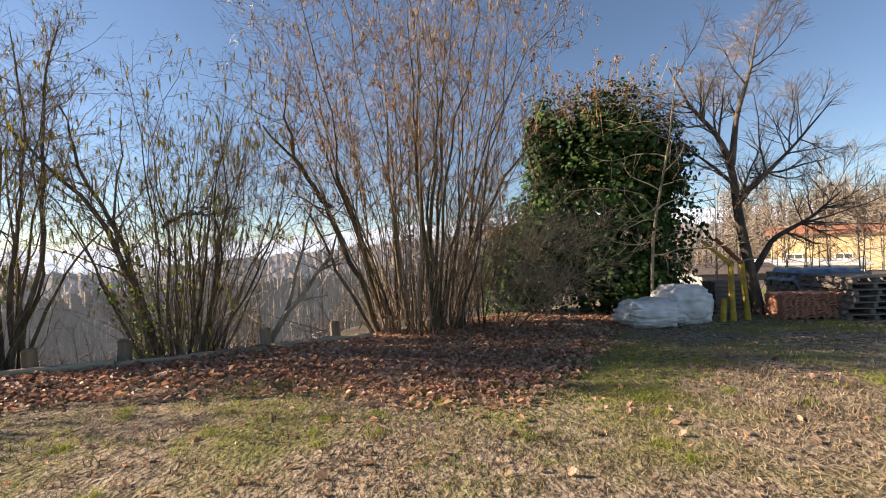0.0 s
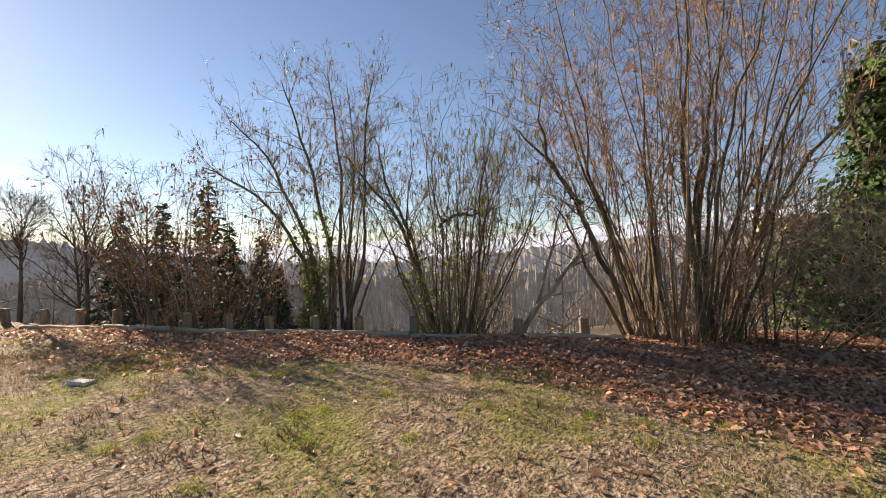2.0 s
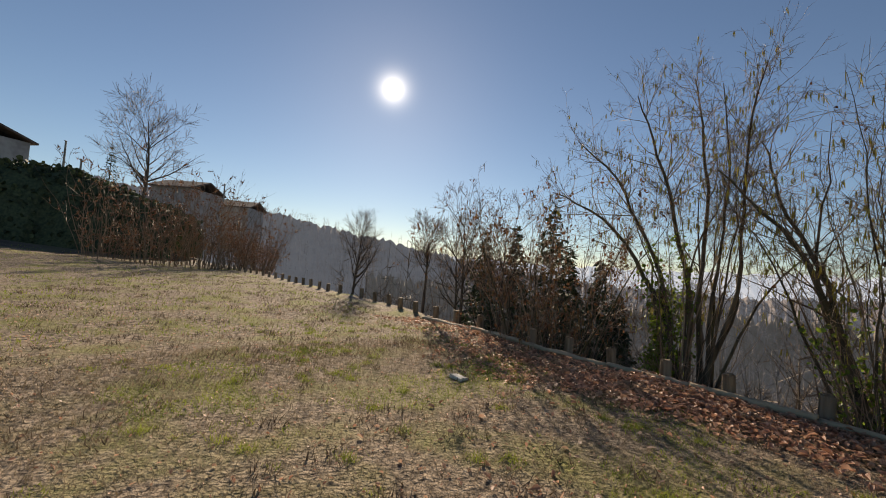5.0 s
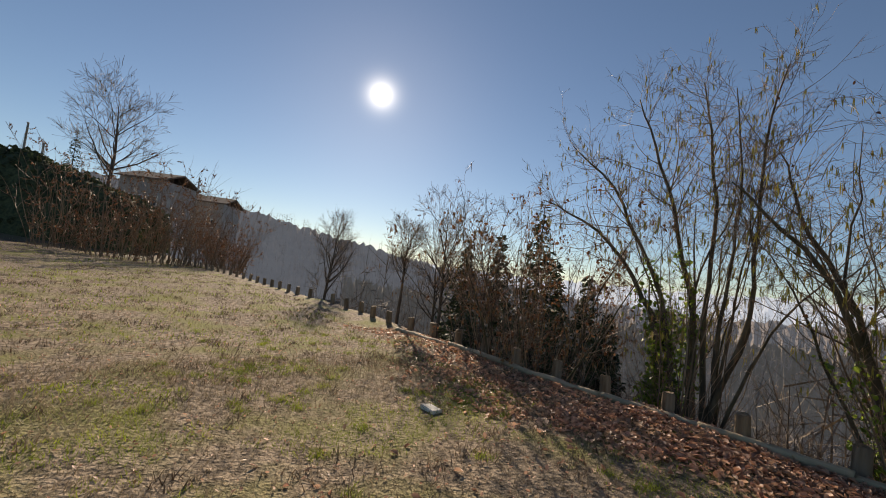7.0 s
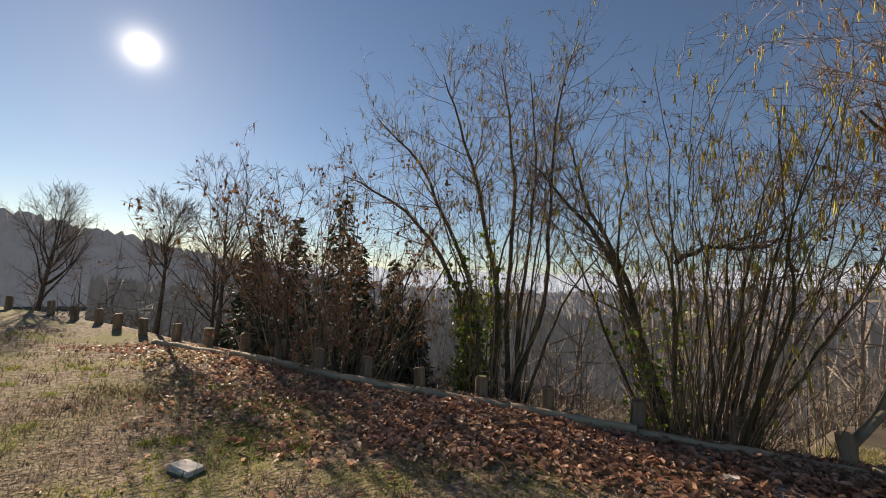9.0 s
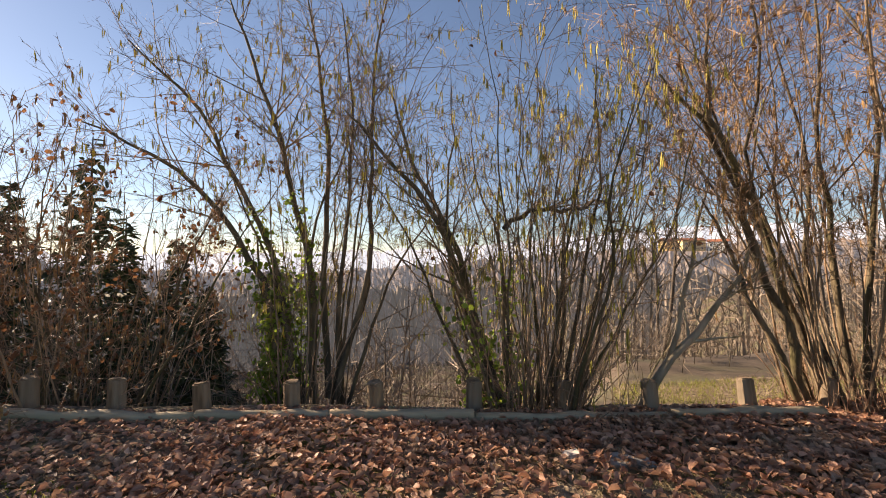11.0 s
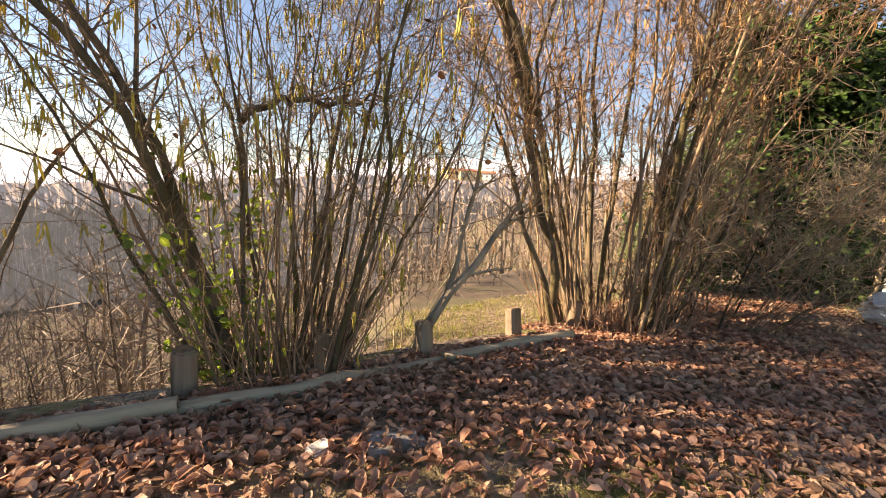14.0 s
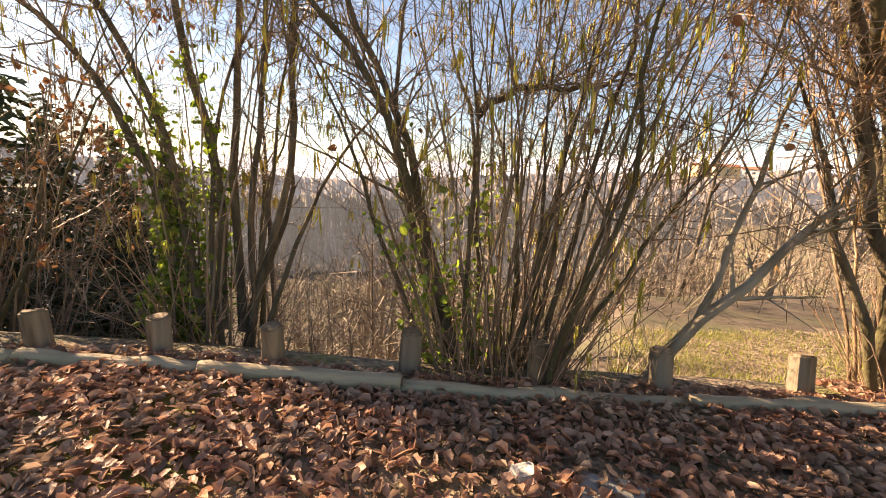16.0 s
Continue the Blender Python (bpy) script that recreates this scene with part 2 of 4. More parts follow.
def spindles(top, length, radius):
    """Hanging catkins."""
    n = len(top)
    L = length * rng.uniform(0.6, 1.3, n)
    P = np.zeros((n, 3, 3))
    lean = rng.normal(0, 0.12, (n, 3))
    for k, f in enumerate((0, 0.45, 1)):
        P[:, k] = top + (np.array([0, 0, -1.0]) + lean * f) * (L * f)[:, None]
    return tubes(P, np.array([0.4, 1.1, 0.4])[None] * radius * rng.uniform(0.8, 1.2, n)[:, None], 3)


def leaves(at, normal, size, fold=0.25, narrow=0.62):
    """Pointed, folded leaves: two quads each about a midrib."""
    n = len(at)
    nrm = unit(normal)
    u = unit(np.cross(nrm, rng.normal(0, 1, (n, 3))))
    v = np.cross(nrm, u)
    s = (size * rng.uniform(0.6, 1.3, n))[:, None]
    w = s * narrow * rng.uniform(0.7, 1.2, (n, 1)) * 0.5
    up = nrm * s * fold * rng.uniform(0.2, 1.4, (n, 1))
    curl = nrm * s * rng.uniform(-0.2, 0.35, (n, 1))
    b = at - u * s * 0.5
    tip = at + u * s * 0.5 + curl
    l1, l2 = at - u * s * 0.22 + v * w * 0.85 + up, at + u * s * 0.20 + v * w + up + curl * 0.4
    r1, r2 = at - u * s * 0.22 - v * w * 0.85 + up * 0.8, at + u * s * 0.20 - v * w + up * 0.8 + curl * 0.4
    V = np.stack([b, tip, l2, l1, r1, r2], 1)
    F = np.array([[0, 1, 2, 3], [0, 4, 5, 1]])
    faces = (np.arange(n)[:, None, None] * 6 + F[None]).reshape(-1, 4)
    return V.reshape(-1, 3), faces


def part(name, thing, v, f, mat, smooth=False, label="", kind=""):
    ob = new(name, mesh_of(name, v, f, mat, smooth))
    ob.parent = thing
    return tagged(ob, label, kind=kind)


def empty(name, m, label, category, group=""):
    ob = new(name)
    ob.empty_display_size = 0.2
    ob.matrix_basis = m
    return tagged(ob, label, category, group)


def solid(name, bm, mat, smooth=False):
    me = bpy.data.meshes.new(name)
    bm.to_mesh(me)
    bm.free()
    me.materials.append(mat)
    if smooth:
        me.polygons.foreach_set("use_smooth", [True] * len(me.polygons))
    return me


def block(sx, sy, sz, bevel=0.01, rough=0.0, seg=1):
    """A bevelled box that stands on its base."""
    bm = bmesh.new()
    bmesh.ops.create_cube(bm, size=1, matrix=Matrix.Translation((0, 0, sz / 2)) @ Matrix.Diagonal((sx, sy, sz, 1)))
    if bevel:
        bmesh.ops.bevel(bm, geom=bm.edges[:], offset=bevel, segments=seg, affect="EDGES")
    if rough:
        for v in bm.verts:
            v.co += Vector([random.gauss(0, rough) for _ in range(3)])
    return bm


def child(name, me, thing, m):
    ob = new(name, me)
    ob.parent = thing
    ob.matrix_basis = m
    return ob


# ---- lie of the land ----
EDGE = np.array([(-110, -62), (-75, -32), (-50, -13), (-40, -7.0), (-27, -2.6), (-20.3, 0.1), (-16.4, 1.75), (-12.4, 2.95), (-10.5, 3.55), (-7.1, 4.8), (-4.6, 5.85), (-2.8, 6.6), (-1.0, 7.4), (2, 9.3), (5, 11.5), (14, 15), (40, 20), (90, 26)], float)


def beyond(x, y):
    """Metres past the edge of the lawn (negative on the lawn)."""
    x, y = np.asarray(x, float), np.asarray(y, float)
    best = np.full(x.shape, 1e9)
    sign = np.ones(x.shape)
    for (ax, ay), (bx, by) in zip(EDGE[:-1], EDGE[1:]):
        dx, dy = bx - ax, by - ay
        t = np.clip(((x - ax) * dx + (y - ay) * dy) / (dx * dx + dy * dy), 0, 1)
        px, py = ax + t * dx - x, ay + t * dy - y
        d = np.hypot(px, py)
        s = np.where(dx * (y - ay) - dy * (x - ax) > 0, 1.0, -1.0)
        closer = d < best
        best, sign = np.where(closer, d, best), np.where(closer, s, sign)
    return best * sign


def smooth_step(a, b, v):
    t = np.clip((v - a) / (b - a), 0, 1)
    return t * t * (3 - 2 * t)


def land(x, y):
    x, y = np.asarray(x, float), np.asarray(y, float)
    d = beyond(x, y)
    z = 0.05 + 0.02 * np.sin(x * 1.3 + y * 0.7) + 0.015 * np.sin(y * 2.1 - x * 0.6)
    z = z + 1.1 * smooth_step(18, 45, np.hypot(x, y)) * smooth_step(2, 18, -d) * smooth_step(4, -14, x)
    head = np.degrees(np.arctan2(-x, y))
    z = z + 7.2 * smooth_step(46, 62, np.hypot(x, y)) * smooth_step(103, 112, head) * smooth_step(175, 150, head)
    shelf = smooth_step(-5, -2.8, x)
    past = np.clip(d, 0, None)
    fall = 0.35 * smooth_step(0.1, 1.2, past) + (0.62 - 0.54 * shelf) * np.clip(past - 0.6, 0, 6) + 0.5 * np.clip(past - 5.5, 0, 34)
    fall = fall * (1 - 0.72 * smooth_step(6, 22, x))
    return z - fall


def on_land(x, y):
    return float(land(np.array([x]), np.array([y]))[0])


s = np.linspace(-1, 1, 181)
axis = 16 * s + 2600 * np.sign(s) * np.abs(s) ** 9
GX, GY = np.meshgrid(axis - 3, axis + 4, indexing="ij")
GZ = land(GX, GY)
n = len(axis)
i, j = np.meshgrid(np.arange(n - 1), np.arange(n - 1), indexing="ij")
q = (i * n + j).ravel()
ground = new("ground", mesh_of("ground", np.stack([GX, GY, GZ], -1).reshape(-1, 3), np.stack([q, q + n, q + n + 1, q + 1], -1), LAWN, True))
cx, cy = GX[:-1, :-1].ravel(), GY[:-1, :-1].ravel()
cd = beyond(cx, cy)
ground.data.materials.append(WOOD_FLOOR)
ground.data.polygons.foreach_set("material_index", (((cd > 0.3) & ~((cx > -3.2) & (cd < 2.8))) | ((np.hypot(cx, cy) > 38) & (cx < -20))).astype(np.int32))
tagged(ground, "worn winter lawn of straw and green patches, sloping away beyond its edge", "ground", kind="structure")

# ---- far hills ----
def ridge(name, r, base, points, bump, haze_glow, c1, c2, label):
    """A wooded ridge at a distance r: its skyline in degrees of height by degrees of heading. Haze is painted on as
    even emission.
    """
    az = np.linspace(points[0][0], points[-1][0], 620)
    el = np.interp(az, [p[0] for p in points], [p[1] for p in points])
    top = 1.5 + np.tan(np.radians(el)) * r
    rows = 14
    V = np.zeros((rows, len(az), 3))
    jag = np.zeros(len(az))
    for f, am in ((0.9, 1), (2.3, 0.7), (5.7, 0.5), (13.1, 0.35)):
        jag += am * np.sin(az * f + f * 3.1)
    for k in range(rows):
        f = k / (rows - 1)
        rr = r * (0.62 + 0.38 * f) + rng.normal(0, bump, len(az)) * 1.2
        z = base + (top - base) * f ** 1.3 + rng.normal(0, bump, len(az)) * (1.0 if 0 < k else 0) + jag * bump * 0.6 * f
        V[k] = np.stack([-np.sin(np.radians(az)) * rr, np.cos(np.radians(az)) * rr, z], -1)
    m = len(az)
    i, j = np.meshgrid(np.arange(rows - 1), np.arange(m - 1), indexing="ij")
    q = (i * m + j).ravel()
    mat = material(name, c1, c2, 0.08, 0.95, 0, 0, c3=c2, haze_glow=haze_glow)
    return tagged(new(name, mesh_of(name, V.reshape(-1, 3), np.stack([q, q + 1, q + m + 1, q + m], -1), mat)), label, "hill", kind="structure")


# the farther the ridge, the stronger the haze put into its emission
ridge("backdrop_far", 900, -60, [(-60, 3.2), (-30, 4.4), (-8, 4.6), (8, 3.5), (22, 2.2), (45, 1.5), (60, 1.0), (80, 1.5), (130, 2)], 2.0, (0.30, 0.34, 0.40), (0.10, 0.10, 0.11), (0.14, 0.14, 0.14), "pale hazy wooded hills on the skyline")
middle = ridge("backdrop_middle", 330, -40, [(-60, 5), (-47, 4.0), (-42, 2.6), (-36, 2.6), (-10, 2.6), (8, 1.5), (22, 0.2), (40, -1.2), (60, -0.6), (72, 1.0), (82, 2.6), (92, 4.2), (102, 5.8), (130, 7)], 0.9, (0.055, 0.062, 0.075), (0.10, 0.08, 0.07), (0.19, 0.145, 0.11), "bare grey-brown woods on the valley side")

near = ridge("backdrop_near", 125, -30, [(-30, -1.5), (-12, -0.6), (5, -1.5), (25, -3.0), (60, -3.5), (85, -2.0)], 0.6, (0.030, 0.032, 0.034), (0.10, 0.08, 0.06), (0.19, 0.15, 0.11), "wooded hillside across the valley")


def far_woods(name, base, height, rods, width, mat, label):
    """Bare trees by the hundred: a stem and a fan of thin boughs each."""
    n = len(base)
    h = height * rng.uniform(0.6, 1.25, n)
    stem = np.stack([base, base + np.stack([rng.normal(0, 0.3, n), rng.normal(0, 0.3, n), h * 0.9], -1)], 1)
    P = np.repeat(stem, rods, axis=0)
    hh = np.repeat(h, rods)
    t = rng.uniform(0.2, 0.95, (len(P), 1))
    a = P[:, 0] * (1 - t) + P[:, 1] * t
    d = unit(rng.normal(0, 0.75, (len(P), 3)) + [0, 0, 0.6])
    b = a + d * (hh * rng.uniform(0.12, 0.36, len(P)))[:, None]
    side = unit(np.cross(d, rng.normal(0, 1, d.shape))) * width
    V = np.concatenate([np.stack([a - side, a + side, b], 1).reshape(-1, 3), np.stack([stem[:, 0] - [width * 2, 0, 0], stem[:, 0] + [width * 2, width, 0], stem[:, 1]], 1).reshape(-1, 3)])
    return tagged(new(name, mesh_of(name, V, np.arange(len(V)).reshape(-1, 3), mat)), label, "woods", kind="stuff")


mv = np.zeros(len(middle.data.vertices) * 3, np.float32)
middle.data.vertices.foreach_get("co", mv)
mv = mv.reshape(-1, 3).astype(float)
far_woods("far_woods", mv[rng.integers(len(mv) // 3, len(mv), 2600)] - [0, 0, 0.5], 8.0, 13, 0.10, HAZY_TWIG, "bare grey-brown woods covering the far slope")
nv = np.zeros(len(near.data.vertices) * 3, np.float32)
near.data.vertices.foreach_get("co", nv)
nv = nv.reshape(-1, 3).astype(float)
far_woods("hillside_woods", nv[rng.integers(len(nv) // 4, len(nv), 1500)] - [0, 0, 0.5], 6.5, 15, 0.05, HAZY_TWIG, "bare woods on the hillside across the valley")
wx, wy = rng.uniform(-120, 60, 9000), rng.uniform(0, 150, 9000)
wd = beyond(wx, wy)
ok = (wd > 8) & (wd < 75) & (np.hypot(wx, wy) > 16)
wx, wy = wx[ok][:1900], wy[ok][:1900]
far_woods("valley_woods", np.stack([wx, wy, land(wx, wy) - 0.3], -1), 8.5, 20, 0.036, VALLEY_TWIG, "bare woods filling the valley below the lawn")
ux, uy = rng.uniform(-13, 4, 4000), rng.uniform(3, 17, 4000)
ud = beyond(ux, uy)
ok = (ud > np.where(ux > -3.6, 3.6, 0.9)) & (ud < 9)
ux, uy = ux[ok][:620], uy[ok][:620]
far_woods("undergrowth", np.stack([ux, uy, land(ux, uy) - 0.1], -1), 1.5, 26, 0.0045, VALLEY_TWIG, "grey-brown leafless undergrowth on the slope past the edging")

# ---- edging ----
LINE = [(-12.35, 2.62), (-10.46, 3.40), (-8.9, 3.95), (-7.0, 4.62), (-5.8, 5.10), (-4.5, 5.63), (-2.7, 6.38), (-1.25, 7.05)]


def edging_log(a, b, r, seed):
    random.seed(seed)
    a, b = Vector((*a, 0)), Vector((*b, 0))
    L = (b - a).length
    K, S = 22, 12
    V = []
    for k in range(K):
        t = k / (K - 1)
        rr = r * (1 + 0.10 * noise.noise((k * 0.35, seed, 0)))
        oy, oz = 0.05 * math.sin(math.pi * t) * noise.noise((k * 0.22, seed, 5)), 0.03 * math.sin(math.pi * t) * noise.noise((k * 0.22, seed, 9))
        for i in range(S):
            w = 2 * math.pi * i / S
            rad = rr * (1 + 0.07 * noise.noise((k * 0.5, i * 1.7, seed)))
            V.append((t * L, math.cos(w) * rad + oy, math.sin(w) * rad + oz))
    F = [[k * S + i, k * S + (i + 1) % S, (k + 1) * S + (i + 1) % S, (k + 1) * S + i] for k in range(K - 1) for i in range(S)]
    me = bpy.data.meshes.new("edging_log")
    me.from_pydata(V, [], F + [list(range(S - 1, -1, -1)), [(K - 1) * S + i for i in range(S)]])
    me.polygons.foreach_set("use_smooth", [True] * (len(me.polygons) - 2) + [False] * 2)
    me.materials.append(EDGE_LOG)
    ob = new("edging_log", me)
    ob.matrix_basis = Matrix.Translation((a.x, a.y, on_land(a.x, a.y) + r * 0.45)) @ Matrix.Rotation(math.atan2(b.y - a.y, b.x - a.x), 4, "Z")
    return tagged(ob, "weathered pale log edging laid along the lawn", "log", "logs along the lawn edge")


for k, (a, b) in enumerate(zip(LINE[:-1], LINE[1:])):
    edging_log(a, b, 0.062, k + 1)


def edging_post(seed, h=0.40, r=0.085):
    random.seed(seed)
    bm = bmesh.new()
    bmesh.ops.create_cone(bm, cap_ends=True, segments=16, radius1=r, radius2=r * 0.95, depth=h, matrix=Matrix.Translation((0, 0, h / 2)))
    top = [e for e in bm.edges if all(v.co.z > h - 1e-4 for v in e.verts)]
    bmesh.ops.bevel(bm, geom=top, offset=0.014, segments=2, affect="EDGES")
    bmesh.ops.subdivide_edges(bm, edges=[e for e in bm.edges if abs(e.verts[0].co.z - e.verts[1].co.z) > 0.2], cuts=4)
    for v in bm.verts:
        w = math.atan2(v.co.y, v.co.x)
        f = 1 + 0.13 * noise.noise((math.cos(w) * 2, math.sin(w) * 2, seed)) + 0.05 * noise.noise((math.cos(w) * 7, math.sin(w) * 7, v.co.z * 3 + seed))
        v.co.x, v.co.y = v.co.x * f, v.co.y * f
        if v.co.z > h - 0.02:
            v.co.z += 0.02 * noise.noise((v.co.x * 9, v.co.y * 9, seed))
    return solid("edging_post", bm, POST_WOOD, False)


post_meshes = [edging_post(k * 3.7 + 1) for k in range(5)]
POSTS = [(-1.06, 7.44), (-1.87, 7.08), (-2.85, 6.58), (-3.68, 6.23), (-4.6, 5.92), (-5.52, 5.5), (-6.32, 5.17), (-7.12, 4.80), (-8.0, 4.5), (-8.9, 4.2), (-9.8, 3.95), (-10.7, 3.7), (-11.6, 3.35), (-12.6, 3.04), (-13.5, 2.63), (-14.35, 2.29), (-15.54, 2.09), (-16.6, 1.72), (-17.9, 1.32), (-19.25, 0.5), (-20.3, 0.0)]
x, y = POSTS[-1]
for k in range(22):
    t = k / 21
    POSTS.append((x - 1.05 * (k + 1) * 0.93, y - 0.40 * (k + 1) - 0.006 * k * k))
for k, (x, y) in enumerate(POSTS):
    ob = new("edging_post", post_meshes[k % 5])
    ob.matrix_basis = pose(x, y, on_land(x, y) - 0.06 if k > 7 else -0.03, random.gauss(0, 3), random.gauss(0, 3), random.uniform(0, 360))
    tagged(ob, "short round weathered wooden post at the lawn edge", "post", "posts along the lawn edge")


# ---- hazels ----
def hazel(x, y, z, label, stems, spread, height, foot, seed, catkins, warm=0.0, withered=0, ivy=0, lean=(0, 0), thick=(0.012, 0.035), limbs=(), twig_mat=None, fine=1.0, tip=0.0012, boughs=16, leaf=0.05, low=0.36, whips=0):
    """A many-stemmed hazel: limbs are thick stems of their own, as (base, points up to the tip, radius)."""
    global rng
    rng = np.random.default_rng(seed)
    thing = empty("hazel_shrub", Matrix.Translation((x, y, z)), label, "shrub")
    a = rng.uniform(0, 2 * np.pi, stems)
    rad = foot * np.sqrt(rng.uniform(0, 1, stems))
    start = np.stack([np.cos(a) * rad, np.sin(a) * rad * 0.7, np.full(stems, -0.1)], -1)
    tilt = np.radians(spread) * (0.15 + 0.85 * rad / foot) * rng.uniform(0.5, 1.2, stems)
    b = a + rng.normal(0, 0.35, stems)
    short = rng.uniform(0, 1, stems)
    L = height * np.where(short < 0.3, rng.uniform(0.22, 0.55, stems), rng.uniform(0.7, 1.08, stems))
    old = (np.arange(stems) < stems * 0.3) & (fine > 0.5)
    L = np.where(old, height * rng.uniform(0.8, 1.05, stems), L)
    K = 14
    P0 = np.zeros((stems, K, 3))
    P0[:, 0] = start
    bend, sway = rng.uniform(-0.1, 0.9, stems), np.zeros((stems, 3))
    for k in range(1, K):
        lay = tilt * (0.6 + bend * k / (K - 1))
        sway = sway * 0.72 + rng.normal(0, 0.105, (stems, 3)) * (0.5 + k / K)
        d = unit(np.stack([np.cos(b) * np.sin(lay) + lean[0], np.sin(b) * np.sin(lay) * 0.75 + lean[1], np.cos(lay)], -1) + sway)
        P0[:, k] = P0[:, k - 1] + d * (L / (K - 1))[:, None]
    r0 = rng.uniform(thick[0], thick[1], stems) * (0.6 + 0.5 * L / height) * np.where(old, 1.75, 0.8)
    R0 = taper(r0, np.full(stems, 0.003), K)
    big, bigr = [P0], [R0]
    for pts, r in limbs:
        pts = np.array(pts, float) - np.array([x, y, z])
        ends = np.concatenate([[2 * pts[0] - pts[1]], pts, [2 * pts[-1] - pts[-2]]])
        u = np.linspace(0, len(pts) - 1.001, K)
        q, f = u.astype(int), (u % 1)[:, None]
        p0, p1, p2, p3 = ends[q], ends[q + 1], ends[q + 2], ends[q + 3]
        line = 0.5 * (2 * p1 + (p2 - p0) * f + (2 * p0 - 5 * p1 + 4 * p2 - p3) * f ** 2 + (3 * p1 - p0 - 3 * p2 + p3) * f ** 3)
        drift = np.cumsum(rng.normal(0, 0.03, (K, 3)), axis=0)
        line = line + (drift - drift[-1] * np.linspace(0, 1, K)[:, None]) * (np.linspace(0, 1, K)[:, None] > 0)
        big.append(line[None])
        bigr.append((r * np.linspace(1, 0.0, K) ** 0.8 * 0.8 + r * 0.2)[None])
    P0, R0 = np.concatenate(big), np.concatenate(bigr)
    m = int(old.sum())
    if m:
        part("stem", thing, *tubes(P0[:m], R0[:m], 8), MOSSY, True, "older dark stems")
    part("stem", thing, *tubes(P0[m:stems], R0[m:stems], 5 if fine > 0.5 else 4), BARK, True)
    if whips:
        wa, wr = rng.uniform(0, 2 * np.pi, whips), foot * 1.05 * np.sqrt(rng.uniform(0, 1, whips))
        base = np.stack([np.cos(wa) * wr, np.sin(wa) * wr * 0.75, np.full(whips, -0.08)], -1)
        out = np.stack([np.cos(wa) * 0.34, np.sin(wa) * 0.34, np.ones(whips)], -1) + rng.normal(0, 0.16, (whips, 3))
        W = grow(base, out, rng.uniform(0.35, 1.9, whips), 8, 0.10, 0.0)
        WR = taper(rng.uniform(0.004, 0.008, whips), np.full(whips, 0.0018), 8)
        W2, WR2 = shoots(W, WR, 3, 0.2, 1.0, (30, 80), (0.12, 0.45), 5, 0.2, -0.02, 0.5, 0.0015)
        part("whip", thing, *joined([tubes(W, WR, 4), tubes(W2, WR2, 3)]), TWIG_WARM, True, "thin reddish shoots about the foot", "stuff")
    for k in range(stems, len(P0)):
        part("limb", thing, *tubes(P0[k : k + 1], R0[k : k + 1], 9), MOSSY, True, "thick dark mossy limb")
    c1, c2, c3 = max(2, int(8 * fine)), max(2, int(6 * fine)), 4
    P1, R1 = shoots(P0[:stems], R0[:stems], c1, low if fine > 0.5 else 0.06, 1.0, (20, 65), (height * 0.10, height * 0.30), 7, 0.13, 0.05, 0.45, tip)
    if limbs:
        P1b, R1b = shoots(P0[stems:], R0[stems:], boughs, low, 1.0, (25, 75), (0.7, 2.3), 7, 0.14, 0.06, 0.42, tip)
        P1, R1 = np.concatenate([P1, P1b]), np.concatenate([R1, R1b])
    P2, R2 = shoots(P1, R1, c2, 0.12, 1.0, (25, 70), (0.22, 0.7), 4, 0.18, 0.03, 0.5, tip)
    P3, R3 = shoots(P2, R2, c3, 0.2, 1.0, (25, 65), (0.08, 0.26), 2, 0.12, 0.0, 0.7, tip)
    part("branch", thing, *tubes(P1, R1, 3), BARK if not warm else TWIG, True, kind="stuff")
    part("twig", thing, *tubes(P2, R2, 3), twig_mat or (TWIG_WARM if warm else TWIG), False, kind="stuff")
    part("twiglet", thing, *slivers(P3, R3), twig_mat or (TWIG_WARM if warm else TWIG), False, kind="stuff")
    if catkins:
        at = np.repeat(points_on(P2, catkins // 3), 3, axis=0) + rng.normal(0, 0.008, (catkins // 3 * 3, 3))
        part("catkin", thing, *spindles(at, 0.12, 0.0064), CATKIN_OLD if warm else CATKIN, label="hanging yellow catkins" if not warm else "hanging tawny catkins", kind="stuff")
    if withered:
        at = points_on(P2, withered)
        part("leaf", thing, *leaves(at + [0, 0, -0.03], rng.normal(0, 1, (withered, 3)), leaf), HUNG_LEAF, label="withered brown leaves", kind="stuff")
    if ivy:
        at = points_on(P0[np.argsort(P0[:, 6, 0])[: max(6, len(P0) // 3)]], ivy, 0.02, 0.42) + rng.normal(0, 0.075, (ivy, 3))
        part("ivy", thing, *leaves(at, rng.normal(0, 1, (ivy, 3)) + [0, -0.6, 0.6], 0.066, 0.15, 0.9), IVY_LIT, label="green ivy climbing the stems", kind="stuff")
    return thing


